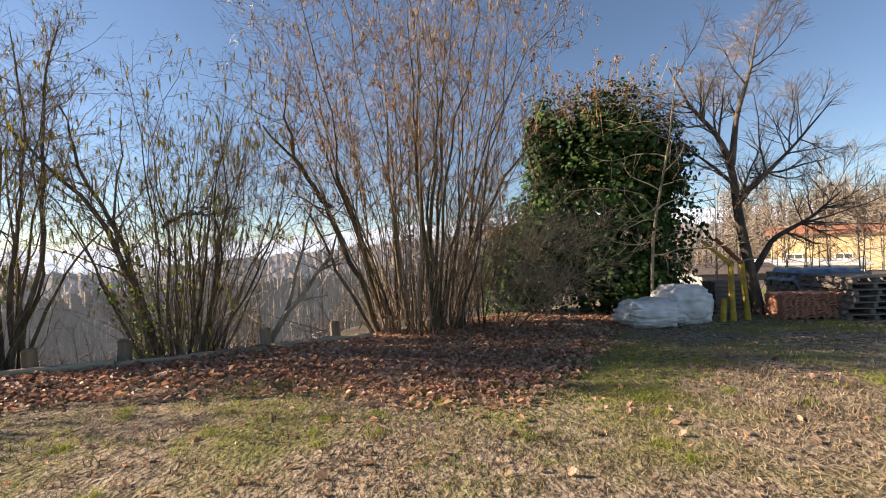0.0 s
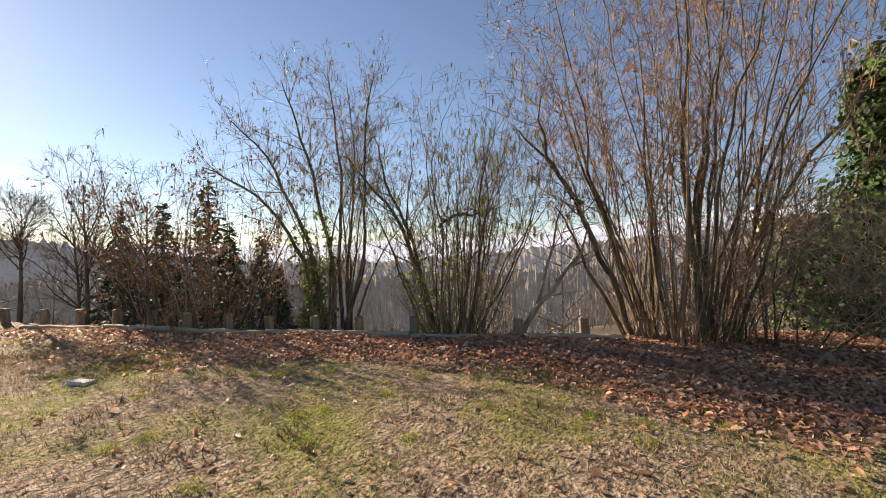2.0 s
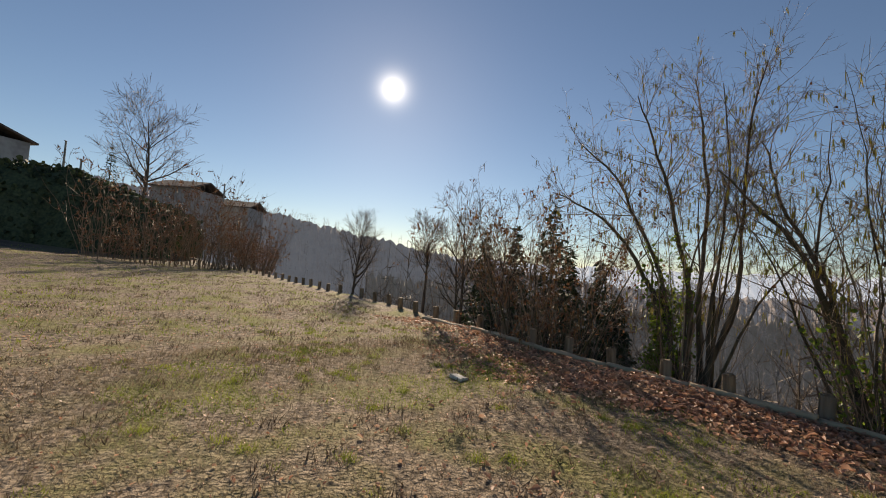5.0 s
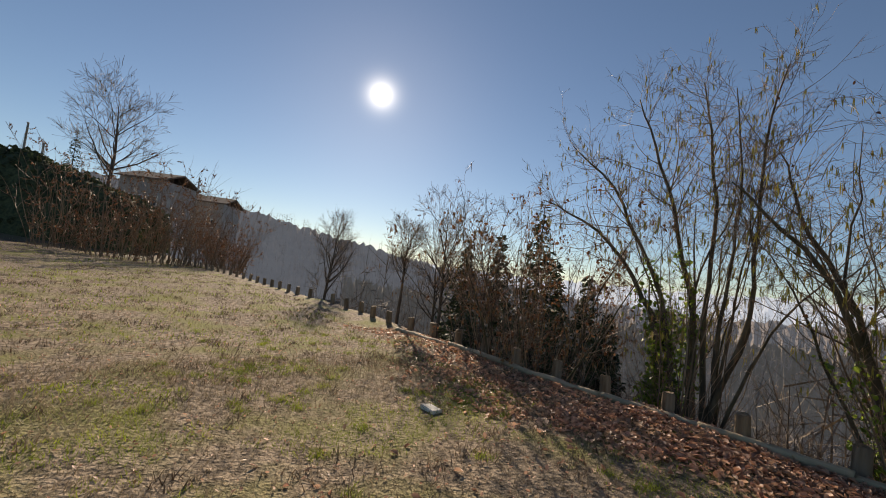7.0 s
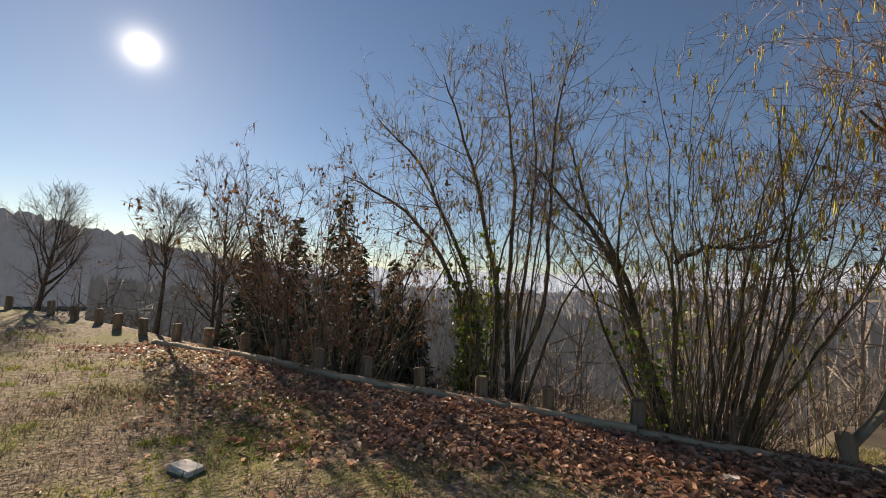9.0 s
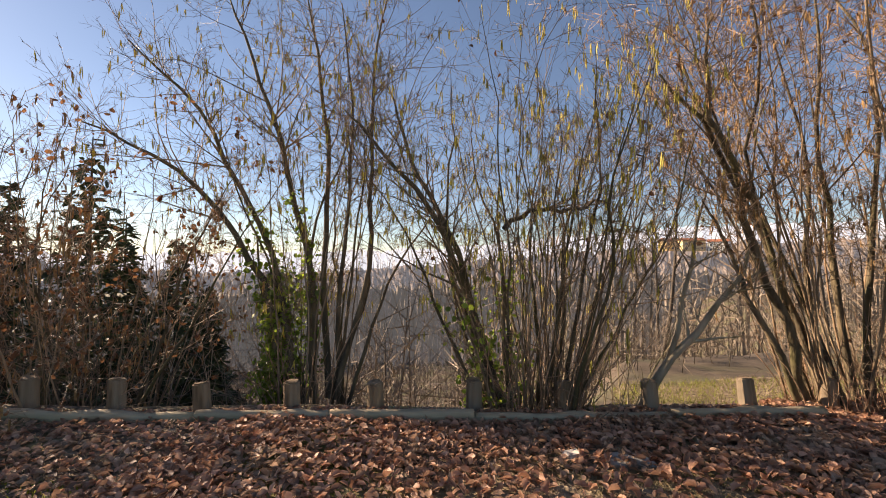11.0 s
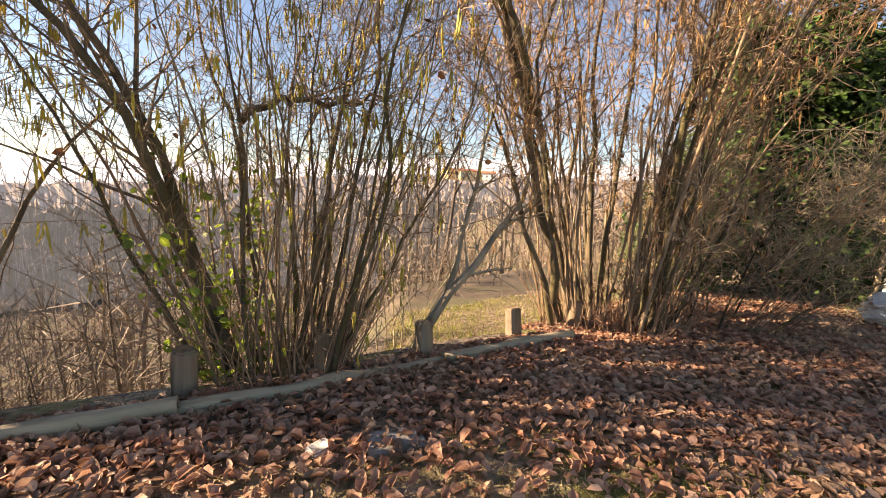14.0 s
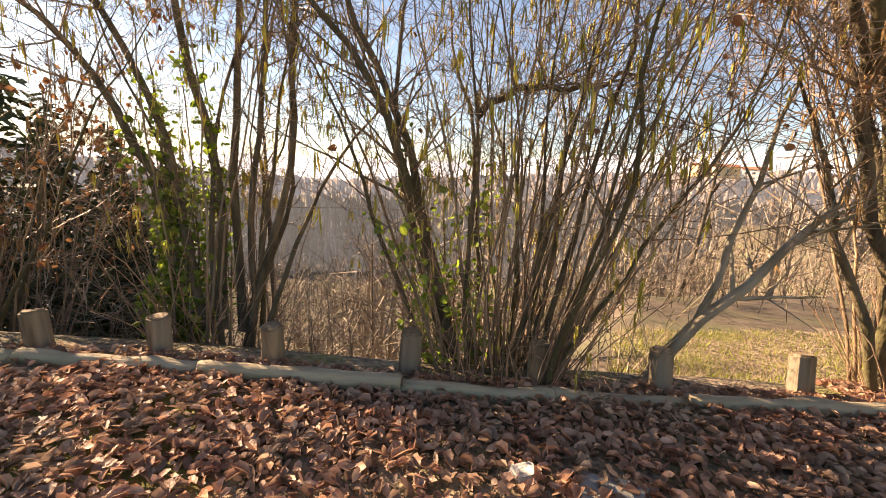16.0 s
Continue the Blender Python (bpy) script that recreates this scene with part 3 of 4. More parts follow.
hazel(-6.75, 5.95, -0.25, "leaning bare hazel hung with catkins, ivy on its foot", 24, 26, 4.8, 0.55, 11, 1900, lean=(-0.09, 0.12), thick=(0.010, 0.019), ivy=2300, withered=60, tip=0.0021, boughs=30, fine=1.15, low=0.5, whips=60,
      limbs=[([(-7.05, 5.95, -0.1), (-7.55, 5.85, 1.3), (-8.75, 5.70, 2.7), (-10.55, 5.40, 3.7)], 0.055), ([(-6.85, 5.95, -0.1), (-7.45, 5.95, 1.9), (-8.55, 5.85, 3.7), (-9.85, 5.60, 4.9)], 0.048), ([(-6.75, 6.05, -0.1), (-7.05, 6.05, 2.0), (-7.75, 6.10, 4.0), (-8.45, 6.10, 5.6)], 0.05),
             ([(-6.55, 6.10, -0.1), (-6.65, 6.25, 2.0), (-6.95, 6.40, 4.0), (-7.35, 6.50, 5.6)], 0.045), ([(-6.45, 6.10, -0.1), (-6.15, 6.25, 1.8), (-6.15, 6.40, 3.6), (-5.95, 6.50, 5.3)], 0.04), ([(-6.55, 6.10, -0.1), (-6.45, 6.15, 1.6), (-6.45, 6.30, 3.2), (-6.65, 6.40, 5.2)], 0.035)])
hazel(-4.1, 6.45, -0.1, "dense bare hazel clump hung with yellow catkins", 60, 34, 4.5, 0.58, 12, 2400, lean=(0.0, 0.05), thick=(0.009, 0.019), ivy=620, withered=120, tip=0.0019, boughs=20, low=0.33, fine=0.95, whips=130,
      limbs=[([(-4.5, 6.4, -0.1), (-4.8, 6.3, 1.2), (-5.4, 6.15, 2.4), (-6.3, 6.0, 3.5)], 0.055), ([(-4.35, 6.4, -0.1), (-4.9, 6.5, 1.5), (-5.6, 6.5, 2.9), (-6.0, 6.5, 4.0)], 0.045),
             ([(-4.4, 6.5, 2.0), (-4.0, 6.55, 2.25), (-3.6, 6.6, 2.3), (-3.2, 6.65, 2.33)], 0.034), ([(-3.75, 6.35, -0.1), (-3.2, 6.5, 0.9), (-2.7, 6.5, 1.9), (-2.3, 6.5, 3.2)], 0.022)])
hazel(-0.45, 7.7, 0.0, "tall dense hazel with reddish twigs and tawny catkins", 66, 28, 7.2, 0.85, 13, 4200, lean=(-0.02, 0.0), warm=1.0, withered=600, thick=(0.012, 0.026), fine=1.3, boughs=9, tip=0.0027, whips=170,
      limbs=[([(-1.15, 7.6, -0.05), (-1.45, 7.2, 1.2), (-1.85, 6.9, 2.3), (-2.2, 6.6, 3.0), (-2.75, 6.4, 3.55)], 0.055), ([(-1.85, 6.9, 2.3), (-2.2, 6.6, 3.0), (-2.3, 6.4, 3.5), (-2.3, 6.3, 4.0)], 0.04),
             ([(-1.25, 7.5, -0.05), (-1.6, 7.2, 0.9), (-1.95, 7.0, 1.7), (-2.3, 6.9, 2.3)], 0.04), ([(0.1, 7.8, 0), (0.5, 7.9, 1.5), (1.1, 8.0, 2.8), (2.4, 8.1, 4.6)], 0.05)])
hazel(0.8, 7.65, 0.0, "tangle of arching grey-brown twigs at the hazel's side", 30, 66, 2.7, 0.8, 15, 0, twig_mat=BRUSH, lean=(0.08, -0.02), thick=(0.005, 0.009), withered=300, fine=1.35, tip=0.0022, low=0.2)
hazel(-9.8, 5.0, -0.85, "dense brown bush with withered leaves and catkins", 70, 46, 4.5, 1.5, 14, 1500, lean=(-0.12, 0.05), warm=1.0, withered=2000, thick=(0.008, 0.016), fine=0.8, tip=0.0022, leaf=0.07)


# ---- bare trees ----
def bare_tree(name, label, height, trunk, r, crown, seed, bark, twig, limbs=9, group="", spread=(28, 60), fine=(8, 8), straight=0.03, lift=0.05, path=None, boughs=(), tip=0.002):
    """A trunk that divides into limbs, boughs and twigs; stands at the origin."""
    global rng
    rng = np.random.default_rng(seed)
    thing = empty(name, Matrix.Identity(4), label, "tree", group)
    P0 = grow(np.array([[0, 0, -0.2]]), np.array([[0.02, 0, 1.0]]), np.array([height * 0.93]), 14, straight, 0.03)
    R0 = taper(np.array([r]), np.array([r * 0.12]), 14)
    if path:
        pts = np.array(path, float)
        P0 = np.stack([np.interp(np.linspace(0, 1, 14), np.linspace(0, 1, len(pts)), pts[:, c]) for c in range(3)], -1)[None]
        for b in boughs:
            pts = np.array(b, float)
            P0 = np.concatenate([P0, np.stack([np.interp(np.linspace(0, 1, 14), np.linspace(0, 1, len(pts)), pts[:, c]) for c in range(3)], -1)[None]])
        R0 = np.concatenate([R0] + [R0 * 0.6] * len(boughs))
    P1, R1 = shoots(P0, R0, limbs, trunk / height, 0.97, spread, (crown * 0.7, crown * 1.25), 7, 0.10, lift, 0.6, 0.005)
    P2, R2 = shoots(P1, R1, fine[0], 0.18, 1.0, (22, 58), (crown * 0.25, crown * 0.55), 4, 0.13, lift, 0.55, 0.003)
    P3, R3 = shoots(P2, R2, fine[1], 0.2, 1.0, (20, 55), (crown * 0.10, crown * 0.28), 3, 0.14, lift * 0.5, 0.55, tip)
    part("trunk", thing, *tubes(P0, R0, 9), bark, True)
    part("branch", thing, *joined([tubes(P1, R1, 4), tubes(P2, R2, 3)]), bark, True, kind="stuff")
    part("twig", thing, *tubes(P3, R3, 3), twig, kind="stuff")
    return thing


round_tree = bare_tree("round_tree", "small bare tree with a round upright crown", 3.9, 0.8, 0.075, 1.9, 31, DARK_BARK, TWIG, 26, spread=(22, 52), lift=0.10, tip=0.003)
round_tree.matrix_basis = Matrix.Translation((-20.6, 1.1, on_land(-20.6, 1.1)))
slim_tree = bare_tree("slim_tree", "slim bare tree behind the edging posts", 3.0, 1.1, 0.06, 1.25, 32, DARK_BARK, TWIG, 20, spread=(25, 50), lift=0.08, tip=0.003)
slim_tree.matrix_basis = Matrix.Translation((-14.0, 2.95, on_land(-14.0, 2.95)))
thicket_tree = bare_tree("thicket_tree", "bare grey tree behind the brown bush", 4.6, 1.4, 0.07, 1.9, 36, DARK_BARK, TWIG, 16, "bare trees behind the brown bush", (25, 55), (8, 7), lift=0.07, tip=0.0028)
thicket_tree.matrix_basis = Matrix.Translation((-13.3, 4.0, on_land(-13.3, 4.0)))
for k, (x, y) in enumerate([(-15.6, 4.6), (-12.2, 4.9)]):
    copy_thing(thicket_tree, pose(x, y, on_land(x, y) - 0.1, 0, 0, 77 * (k + 1)))
fruit_tree = bare_tree("fruit_tree", "bare fruit tree leaning, held by yellow props", 6.2, 1.9, 0.115, 1.5, 33, DARK_BARK, TWIG, 15, spread=(30, 70), fine=(9, 9), path=[(0, 0, -0.2), (-0.2, 0, 0.9), (-0.4, 0, 2.0), (-0.5, 0, 3.0), (-0.75, 0, 3.6), (-1.3, 0, 4.2), (-1.7, 0, 5.0)],
                       boughs=[[(-0.15, 0, 0.8), (0.2, -0.1, 1.5), (0.9, -0.2, 1.9), (1.5, -0.2, 2.4)], [(-0.45, 0, 2.3), (0.2, 0.2, 2.7), (1.0, 0.3, 3.4), (1.9, 0.3, 4.4)], [(-0.5, 0, 3.0), (-0.3, 0.1, 4.0), (0.1, 0.2, 5.0), (0.3, 0.2, 6.0)]])
fruit_tree.matrix_basis = Matrix.Translation((6.35, 8.3, on_land(6.35, 8.3)))

wood = [bare_tree("woodland_tree", "slender bare woodland tree on the slope", h, h * 0.3, 0.07, 1.7, 40 + k, DARK_BARK, TWIG, 9, "woodland trees on the slope", (22, 50), (4, 4), 0.03, tip=0.004) for k, h in enumerate((7.5, 9.0, 6.2))]
rng = np.random.default_rng(5)
spots = []
while len(spots) < 40:
    wx, wy = rng.uniform(-40, 8), rng.uniform(1, 34)
    wd = float(beyond(np.array([wx]), np.array([wy]))[0])
    if 3.6 < wd < 26 and not (-4.5 < wx < 1 and wd < 5) and all(math.hypot(wx - u, wy - w) > 1.1 for u, w in spots):
        spots.append((wx, wy))
for k, (wx, wy) in enumerate(spots):
    m = pose(wx, wy, on_land(wx, wy) - 0.1, rng.normal(0, 4), rng.normal(0, 4), rng.uniform(0, 360))
    if k < 3:
        wood[k].matrix_basis = m
    else:
        copy_thing(wood[k % 3], m)


def leaning_walnut():
    """A young pale tree that leans past the posts, with thin whitish shoots."""
    global rng
    rng = np.random.default_rng(54)
    thing = empty("leaning_tree", Matrix.Translation((-3.02, 6.82, -0.25)), "young pale-barked tree leaning over beyond the posts", "tree")
    path = np.array([[(0, 0, 0), (0.16, 0.02, 0.42), (0.40, 0.05, 0.82), (0.66, 0.1, 1.1), (0.88, 0.15, 1.45), (1.12, 0.2, 1.75), (1.22, 0.3, 2.2)], [(0.36, 0.05, 0.76), (0.47, 0.1, 1.1), (0.52, 0.15, 1.45), (0.64, 0.2, 1.85), (0.70, 0.25, 2.3), (0.82, 0.3, 2.7), (0.86, 0.3, 3.2)]], float)
    R = np.stack([np.linspace(0.062, 0.012, 7), np.linspace(0.034, 0.006, 7)])
    P1, R1 = shoots(path, R, 7, 0.4, 0.95, (25, 60), (0.5, 1.3), 7, 0.08, 0.05)
    P2, R2 = shoots(P1, R1, 5, 0.2, 1, (25, 60), (0.2, 0.5), 5, 0.1, 0.03, 0.6, 0.002)
    start = np.stack([rng.uniform(-0.9, 0.5, 16), rng.uniform(0.1, 0.9, 16), np.full(16, -0.2)], -1)
    P3 = grow(start, rng.normal(0, 0.35, (16, 3)) + [0, 0, 1], rng.uniform(0.9, 2.0, 16), 7, 0.07, 0.0)
    R3 = taper(np.full(16, 0.009), np.full(16, 0.003), 7)
    P4, R4 = shoots(P3, R3, 5, 0.25, 1, (25, 60), (0.2, 0.6), 5, 0.08, 0.03, 0.6, 0.002)
    part("trunk", thing, *tubes(path, R, 9), PALE, True)
    part("branch", thing, *tubes(P1, R1, 5), PALE, True)
    part("twig", thing, *joined([tubes(P2, R2, 3), tubes(P3, R3, 4), tubes(P4, R4, 3)]), PALE, kind="stuff")


leaning_walnut()


# ---- ivy-clad tree ----
def ivy_tree():
    global rng
    rng = np.random.default_rng(61)
    thing = empty("ivy_tree", Matrix.Translation((3.75, 9.5, on_land(3.75, 9.5))), "tree wholly overgrown with dark green ivy", "tree")
    lumps = [((0.15, 0.1, 1.9), (1.8, 1.4, 2.1), 1.0), ((0.1, 0.1, 3.7), (1.55, 1.3, 1.35), 0.8), ((1.0, 0.1, 3.2), (0.95, 1.0, 1.2), 0.4), ((-1.35, 0.1, 3.7), (0.55, 0.6, 1.3), 0.22), ((-1.3, 0.1, 1.9), (0.95, 0.9, 1.3), 0.4), ((-2.0, 0.1, 0.9), (1.0, 0.8, 1.15), 0.4), ((0.5, 0, 0.7), (1.3, 1.1, 0.9), 0.35)]
    at, nr = [], []
    for c, s, w in lumps:
        k = int(7600 * w)
        d = unit(rng.normal(0, 1, (k, 3)))
        rough = 1 + 0.10 * np.sin(d[:, 0] * 9 + d[:, 2] * 7) + 0.09 * np.sin(d[:, 2] * 13 - d[:, 1] * 8) + 0.07 * np.sin(d[:, 0] * 23) - np.abs(rng.normal(0, 0.13, k))
        at.append(np.array(c) + d * np.array(s) * rough[:, None])
        nr.append(d / np.array(s) + rng.normal(0, 0.35, (k, 3)) + [0, 0, 0.25])
    at, nr = np.concatenate(at), np.concatenate(nr)
    keep = at[:, 2] > 0.02
    part("foliage", thing, *leaves(at[keep], nr[keep], 0.085, 0.12, 0.95), IVY, label="glossy dark green ivy leaves", kind="stuff")
    deep = []
    for c, sz, w in lumps:
        d = unit(rng.normal(0, 1, (int(520 * w), 3)))
        deep.append(np.array(c) + d * np.array(sz) * rng.uniform(0.45, 0.72, (len(d), 1)))
    deep = np.concatenate(deep)
    deep = deep[deep[:, 2] > 0.1]
    part("inner_foliage", thing, *leaves(deep, rng.normal(0, 1, deep.shape), 0.36, 0.1, 0.95), IVY, kind="stuff")
    P0 = grow(np.array([[0, 0, -0.2], [0.3, 0.1, -0.2], [-0.4, 0, -0.2]]), np.array([[0, 0, 1.0], [0.25, 0, 1], [-0.3, 0, 1]]), np.array([4.6, 4.0, 4.0]), 10, 0.05, 0)
    R0 = taper(np.array([0.2, 0.12, 0.12]), np.array([0.05, 0.03, 0.03]), 10)
    part("trunk", thing, *tubes(P0, R0, 8), DARK_BARK, True)
    k = 70
    d = unit(rng.normal(0, 1, (k, 3)) + [0, 0, 1.2])
    P1 = grow(np.array([0.1, 0.1, 3.6]) + d * np.array([1.2, 1.0, 1.0]), d + [0, 0, 0.8], rng.uniform(0.5, 1.5, k), 7, 0.09, 0.03)
    R1 = taper(np.full(k, 0.012), np.full(k, 0.003), 7)
    P2, R2 = shoots(P1, R1, 9, 0.1, 1, (20, 60), (0.15, 0.45), 4, 0.1, 0.03, 0.6, 0.002)
    part("branch", thing, *joined([tubes(P1, R1, 4), tubes(P2, R2, 3)]), TWIG_WARM, kind="stuff")
    at = points_on(P2, 1800)
    part("catkin", thing, *leaves(at, rng.normal(0, 1, (1800, 3)), 0.06), CATKIN_OLD, label="tawny seed tufts in the crown", kind="stuff")


ivy_tree()


def pale_branches():
    """Bare whitish boughs that arch out over the ivy."""
    global rng
    rng = np.random.default_rng(62)
    thing = empty("walnut_sapling", Matrix.Translation((4.1, 8.35, on_land(4.1, 8.35))), "bare sapling with arching whitish branches before the ivy", "tree")
    P0 = grow(np.array([[0.15, 0.1, -0.1]]), np.array([[0.02, 0.0, 1.0]]), np.array([5.0]), 12, 0.05, 0.0)
    R0 = taper(np.array([0.04]), np.array([0.008]), 12)
    P1, R1 = shoots(P0, R0, 20, 0.22, 0.95, (45, 95), (1.0, 2.3), 9, 0.19, 0.0, 0.6, 0.006)
    P2, R2 = shoots(P1, R1, 4, 0.25, 1, (25, 60), (0.3, 0.9), 6, 0.16, 0.0, 0.6, 0.004)
    part("trunk", thing, *tubes(P0, R0, 7), PALE, True)
    part("branch", thing, *joined([tubes(P1, R1, 5), tubes(P2, R2, 4)]), PALE, True)


pale_branches()


# ---- yard beside the ivy: bag, props, stacks ----
def plastic_bag(name, x, y, sx, sy, sz, seed, label, limp):
    bm = bmesh.new()
    bmesh.ops.create_icosphere(bm, subdivisions=5, radius=1)
    for v in bm.verts:
        p = v.co.copy()
        k = Vector((math.copysign(abs(p.x) ** 0.7, p.x) * sx, math.copysign(abs(p.y) ** 0.7, p.y) * sy, math.copysign(abs(p.z) ** (0.7 if not limp else 1.0), p.z) * sz))
        fold = noise.noise((p.x * 2.2, p.y * 2.2, p.z * 5 + seed)) * 0.10 + noise.noise((p.x * 5, p.y * 6, p.z * 11 + seed)) * 0.06 + noise.noise((p.x * 12, p.y * 12, p.z * 22 + seed)) * 0.025
        k *= 1 + fold * (2.0 if limp else 1.2)
        k.z = max(k.z, -sz * 0.8)
        v.co = k
    ob = new(name, solid(name, bm, PLASTIC, True))
    ob.matrix_basis = pose(x, y, on_land(x, y) + sz * 0.78, 0, 0, 8)
    return tagged(ob, label, "bag")


plastic_bag("bulk_bag", 4.55, 7.95, 0.50, 0.42, 0.40, 3.0, "full white woven bulk bag lying on the ground", False)
plastic_bag("plastic_sheet", 3.72, 7.55, 0.58, 0.36, 0.27, 8.0, "crumpled white plastic sheet heaped on the ground", True)


def pole(thing, name, a, b, r0, r1, mat):
    v, f = tubes(np.array([[np.array(a) * (1 - t) + np.array(b) * t for t in np.linspace(0, 1, 5)]], float), np.linspace(r0, r1, 5)[None], 8)
    return part(name, thing, v, f, mat, True)


props = empty("tree_prop", Matrix.Translation((5.5, 7.75, 0.05)), "yellow painted forked wooden props under the fruit tree", "prop")
pole(props, "post", (-0.1, 0, -0.1), (-0.12, 0, 1.1), 0.055, 0.045, YELLOW)
pole(props, "post", (0.22, 0.05, -0.1), (0.12, 0.05, 1.12), 0.055, 0.045, YELLOW)
pole(props, "post", (-0.28, 0.02, -0.05), (-0.25, 0.02, 0.42), 0.05, 0.05, YELLOW)
pole(props, "arm", (-0.12, 0, 1.08), (-0.62, 0, 1.5), 0.045, 0.04, YELLOW)
pole(props, "arm", (0.12, 0.05, 1.08), (-0.35, 0.05, 1.55), 0.045, 0.04, RUST)
pole(props, "tie", (-0.14, -0.06, 1.1), (0.4, -0.02, 1.18), 0.012, 0.012, PALE)


def stack(name, x, y, rz, nx, layers, size, mat, label, category, piece, cross=False):
    """A stack of like pieces, one by one."""
    thing = empty(name, pose(x, y, on_land(x, y), 0, 0, rz), label, category)
    random.seed(int(x * 100))
    sx, sy, sz = size
    me = [solid(piece, block(sx, sy, sz, min(sz, sy) * 0.12, sz * 0.06), mat) for _ in range(3)]
    if piece == "tile":
        me = []
        for w in range(3):
            bm = bmesh.new()
            rows = []
            for rr in (0.5, 0.38):
                for e in (-sx / 2, sx / 2):
                    rows.append([bm.verts.new((e, math.cos(math.pi * q / 6) * sy * rr, math.sin(math.pi * q / 6) * sy * rr * 0.62)) for q in range(7)])
            for a, b in ((0, 1), (3, 2), (1, 3), (2, 0)):
                for q in range(6):
                    bm.faces.new([rows[a][q], rows[a][q + 1], rows[b][q + 1], rows[b][q]])
            bmesh.ops.recalc_face_normals(bm, faces=bm.faces[:])
            me.append(solid(piece, bm, mat))
    z = 0.0
    for k in range(layers):
        for c in range(nx):
            off = (c - (nx - 1) / 2) * (sy * 1.06 if not cross else sy * 1.6)
            m = pose(random.gauss(0, 0.02), off, z, 0, 0, random.gauss(0, 1.2))
            if cross and k % 2:
                m = pose(off, 0, z, 0, 0, 90 + random.gauss(0, 2))
            child(piece, random.choice(me), thing, m)
        z += sz * 1.02
    return thing


def pallets(x, y, rz, layers, label):
    thing = empty("pallet_stack", pose(x, y, on_land(x, y), 0, 0, rz), label, "pallets", "pallet stacks by the yard")
    random.seed(layers)
    board = solid("board", block(1.15, 0.11, 0.024, 0.004, 0.001), PLANK)
    bearer = solid("bearer", block(0.095, 0.95, 0.085, 0.006, 0.001), PLANK)
    z = 0.0
    for k in range(layers):
        w, dx = random.gauss(0, 3), random.gauss(0, 0.04)
        turn = pose(dx, 0, z, 0, 0, w)
        for c in (-0.5, 0, 0.5):
            child("bearer", bearer, thing, turn @ pose(c, 0, 0))
        for c in range(6):
            child("board", board, thing, turn @ pose(0, -0.42 + c * 0.168, 0.086, 0, random.gauss(0, 0.4), random.gauss(0, 0.8)))
        z += 0.114
    return thing


stack("tile_stack", 6.85, 7.85, 90, 6, 15, (0.44, 0.19, 0.03), CLAY, "stack of red clay roof tiles", "tiles", "tile")
stack("firewood_stack", 6.0, 8.7, 0, 4, 7, (0.9, 0.10, 0.09), PLANK, "low stack of sawn firewood", "firewood", "log")
pallets(7.85, 8.0, 4, 7, "stack of old grey wooden pallets")
pallets(9.15, 8.2, -5, 5, "stack of old grey wooden pallets")
stack("plank_stack", 8.35, 9.3, 3, 6, 9, (1.5, 0.16, 0.085), PLANK, "stack of weathered planks under a tarpaulin", "planks", "plank")


def cloth(name, x, y, z, sx, sy, mat, label, seed):
    V, nx, ny = [], 34, 20
    for i in range(nx):
        for j in range(ny):
            u, w = i / (nx - 1) * 2 - 1, j / (ny - 1) * 2 - 1
            drop = 0.32 * max(0, abs(w) - 0.62) / 0.38 + 0.25 * max(0, abs(u) - 0.8) / 0.2
            V.append((u * sx, w * sy, 0.05 - drop + 0.05 * noise.noise((u * 4, w * 4, seed)) + 0.02 * noise.noise((u * 11, w * 11, seed))))
    F = [[i * ny + j, (i + 1) * ny + j, (i + 1) * ny + j + 1, i * ny + j + 1] for i in range(nx - 1) for j in range(ny - 1)]
    me = bpy.data.meshes.new(name)
    me.from_pydata(V, [], F)
    me.materials.append(mat)
    me.polygons.foreach_set("use_smooth", [True] * len(me.polygons))
    ob = new(name, me)
    mod = ob.modifiers.new("thickness", "SOLIDIFY")
    mod.thickness = 0.006
    ob.matrix_basis = Matrix.Translation((x, y, z))
    return tagged(ob, label, "tarpaulin")


cloth("tarpaulin", 8.35, 9.3, on_land(8.35, 9.3) + 0.80, 0.8, 0.62, TARP, "blue-grey tarpaulin spread over the plank stack", 4)
plastic_bag("white_sack", 8.75, 7.6, 0.24, 0.22, 0.26, 21.0, "small white sack beside the pallets", False)


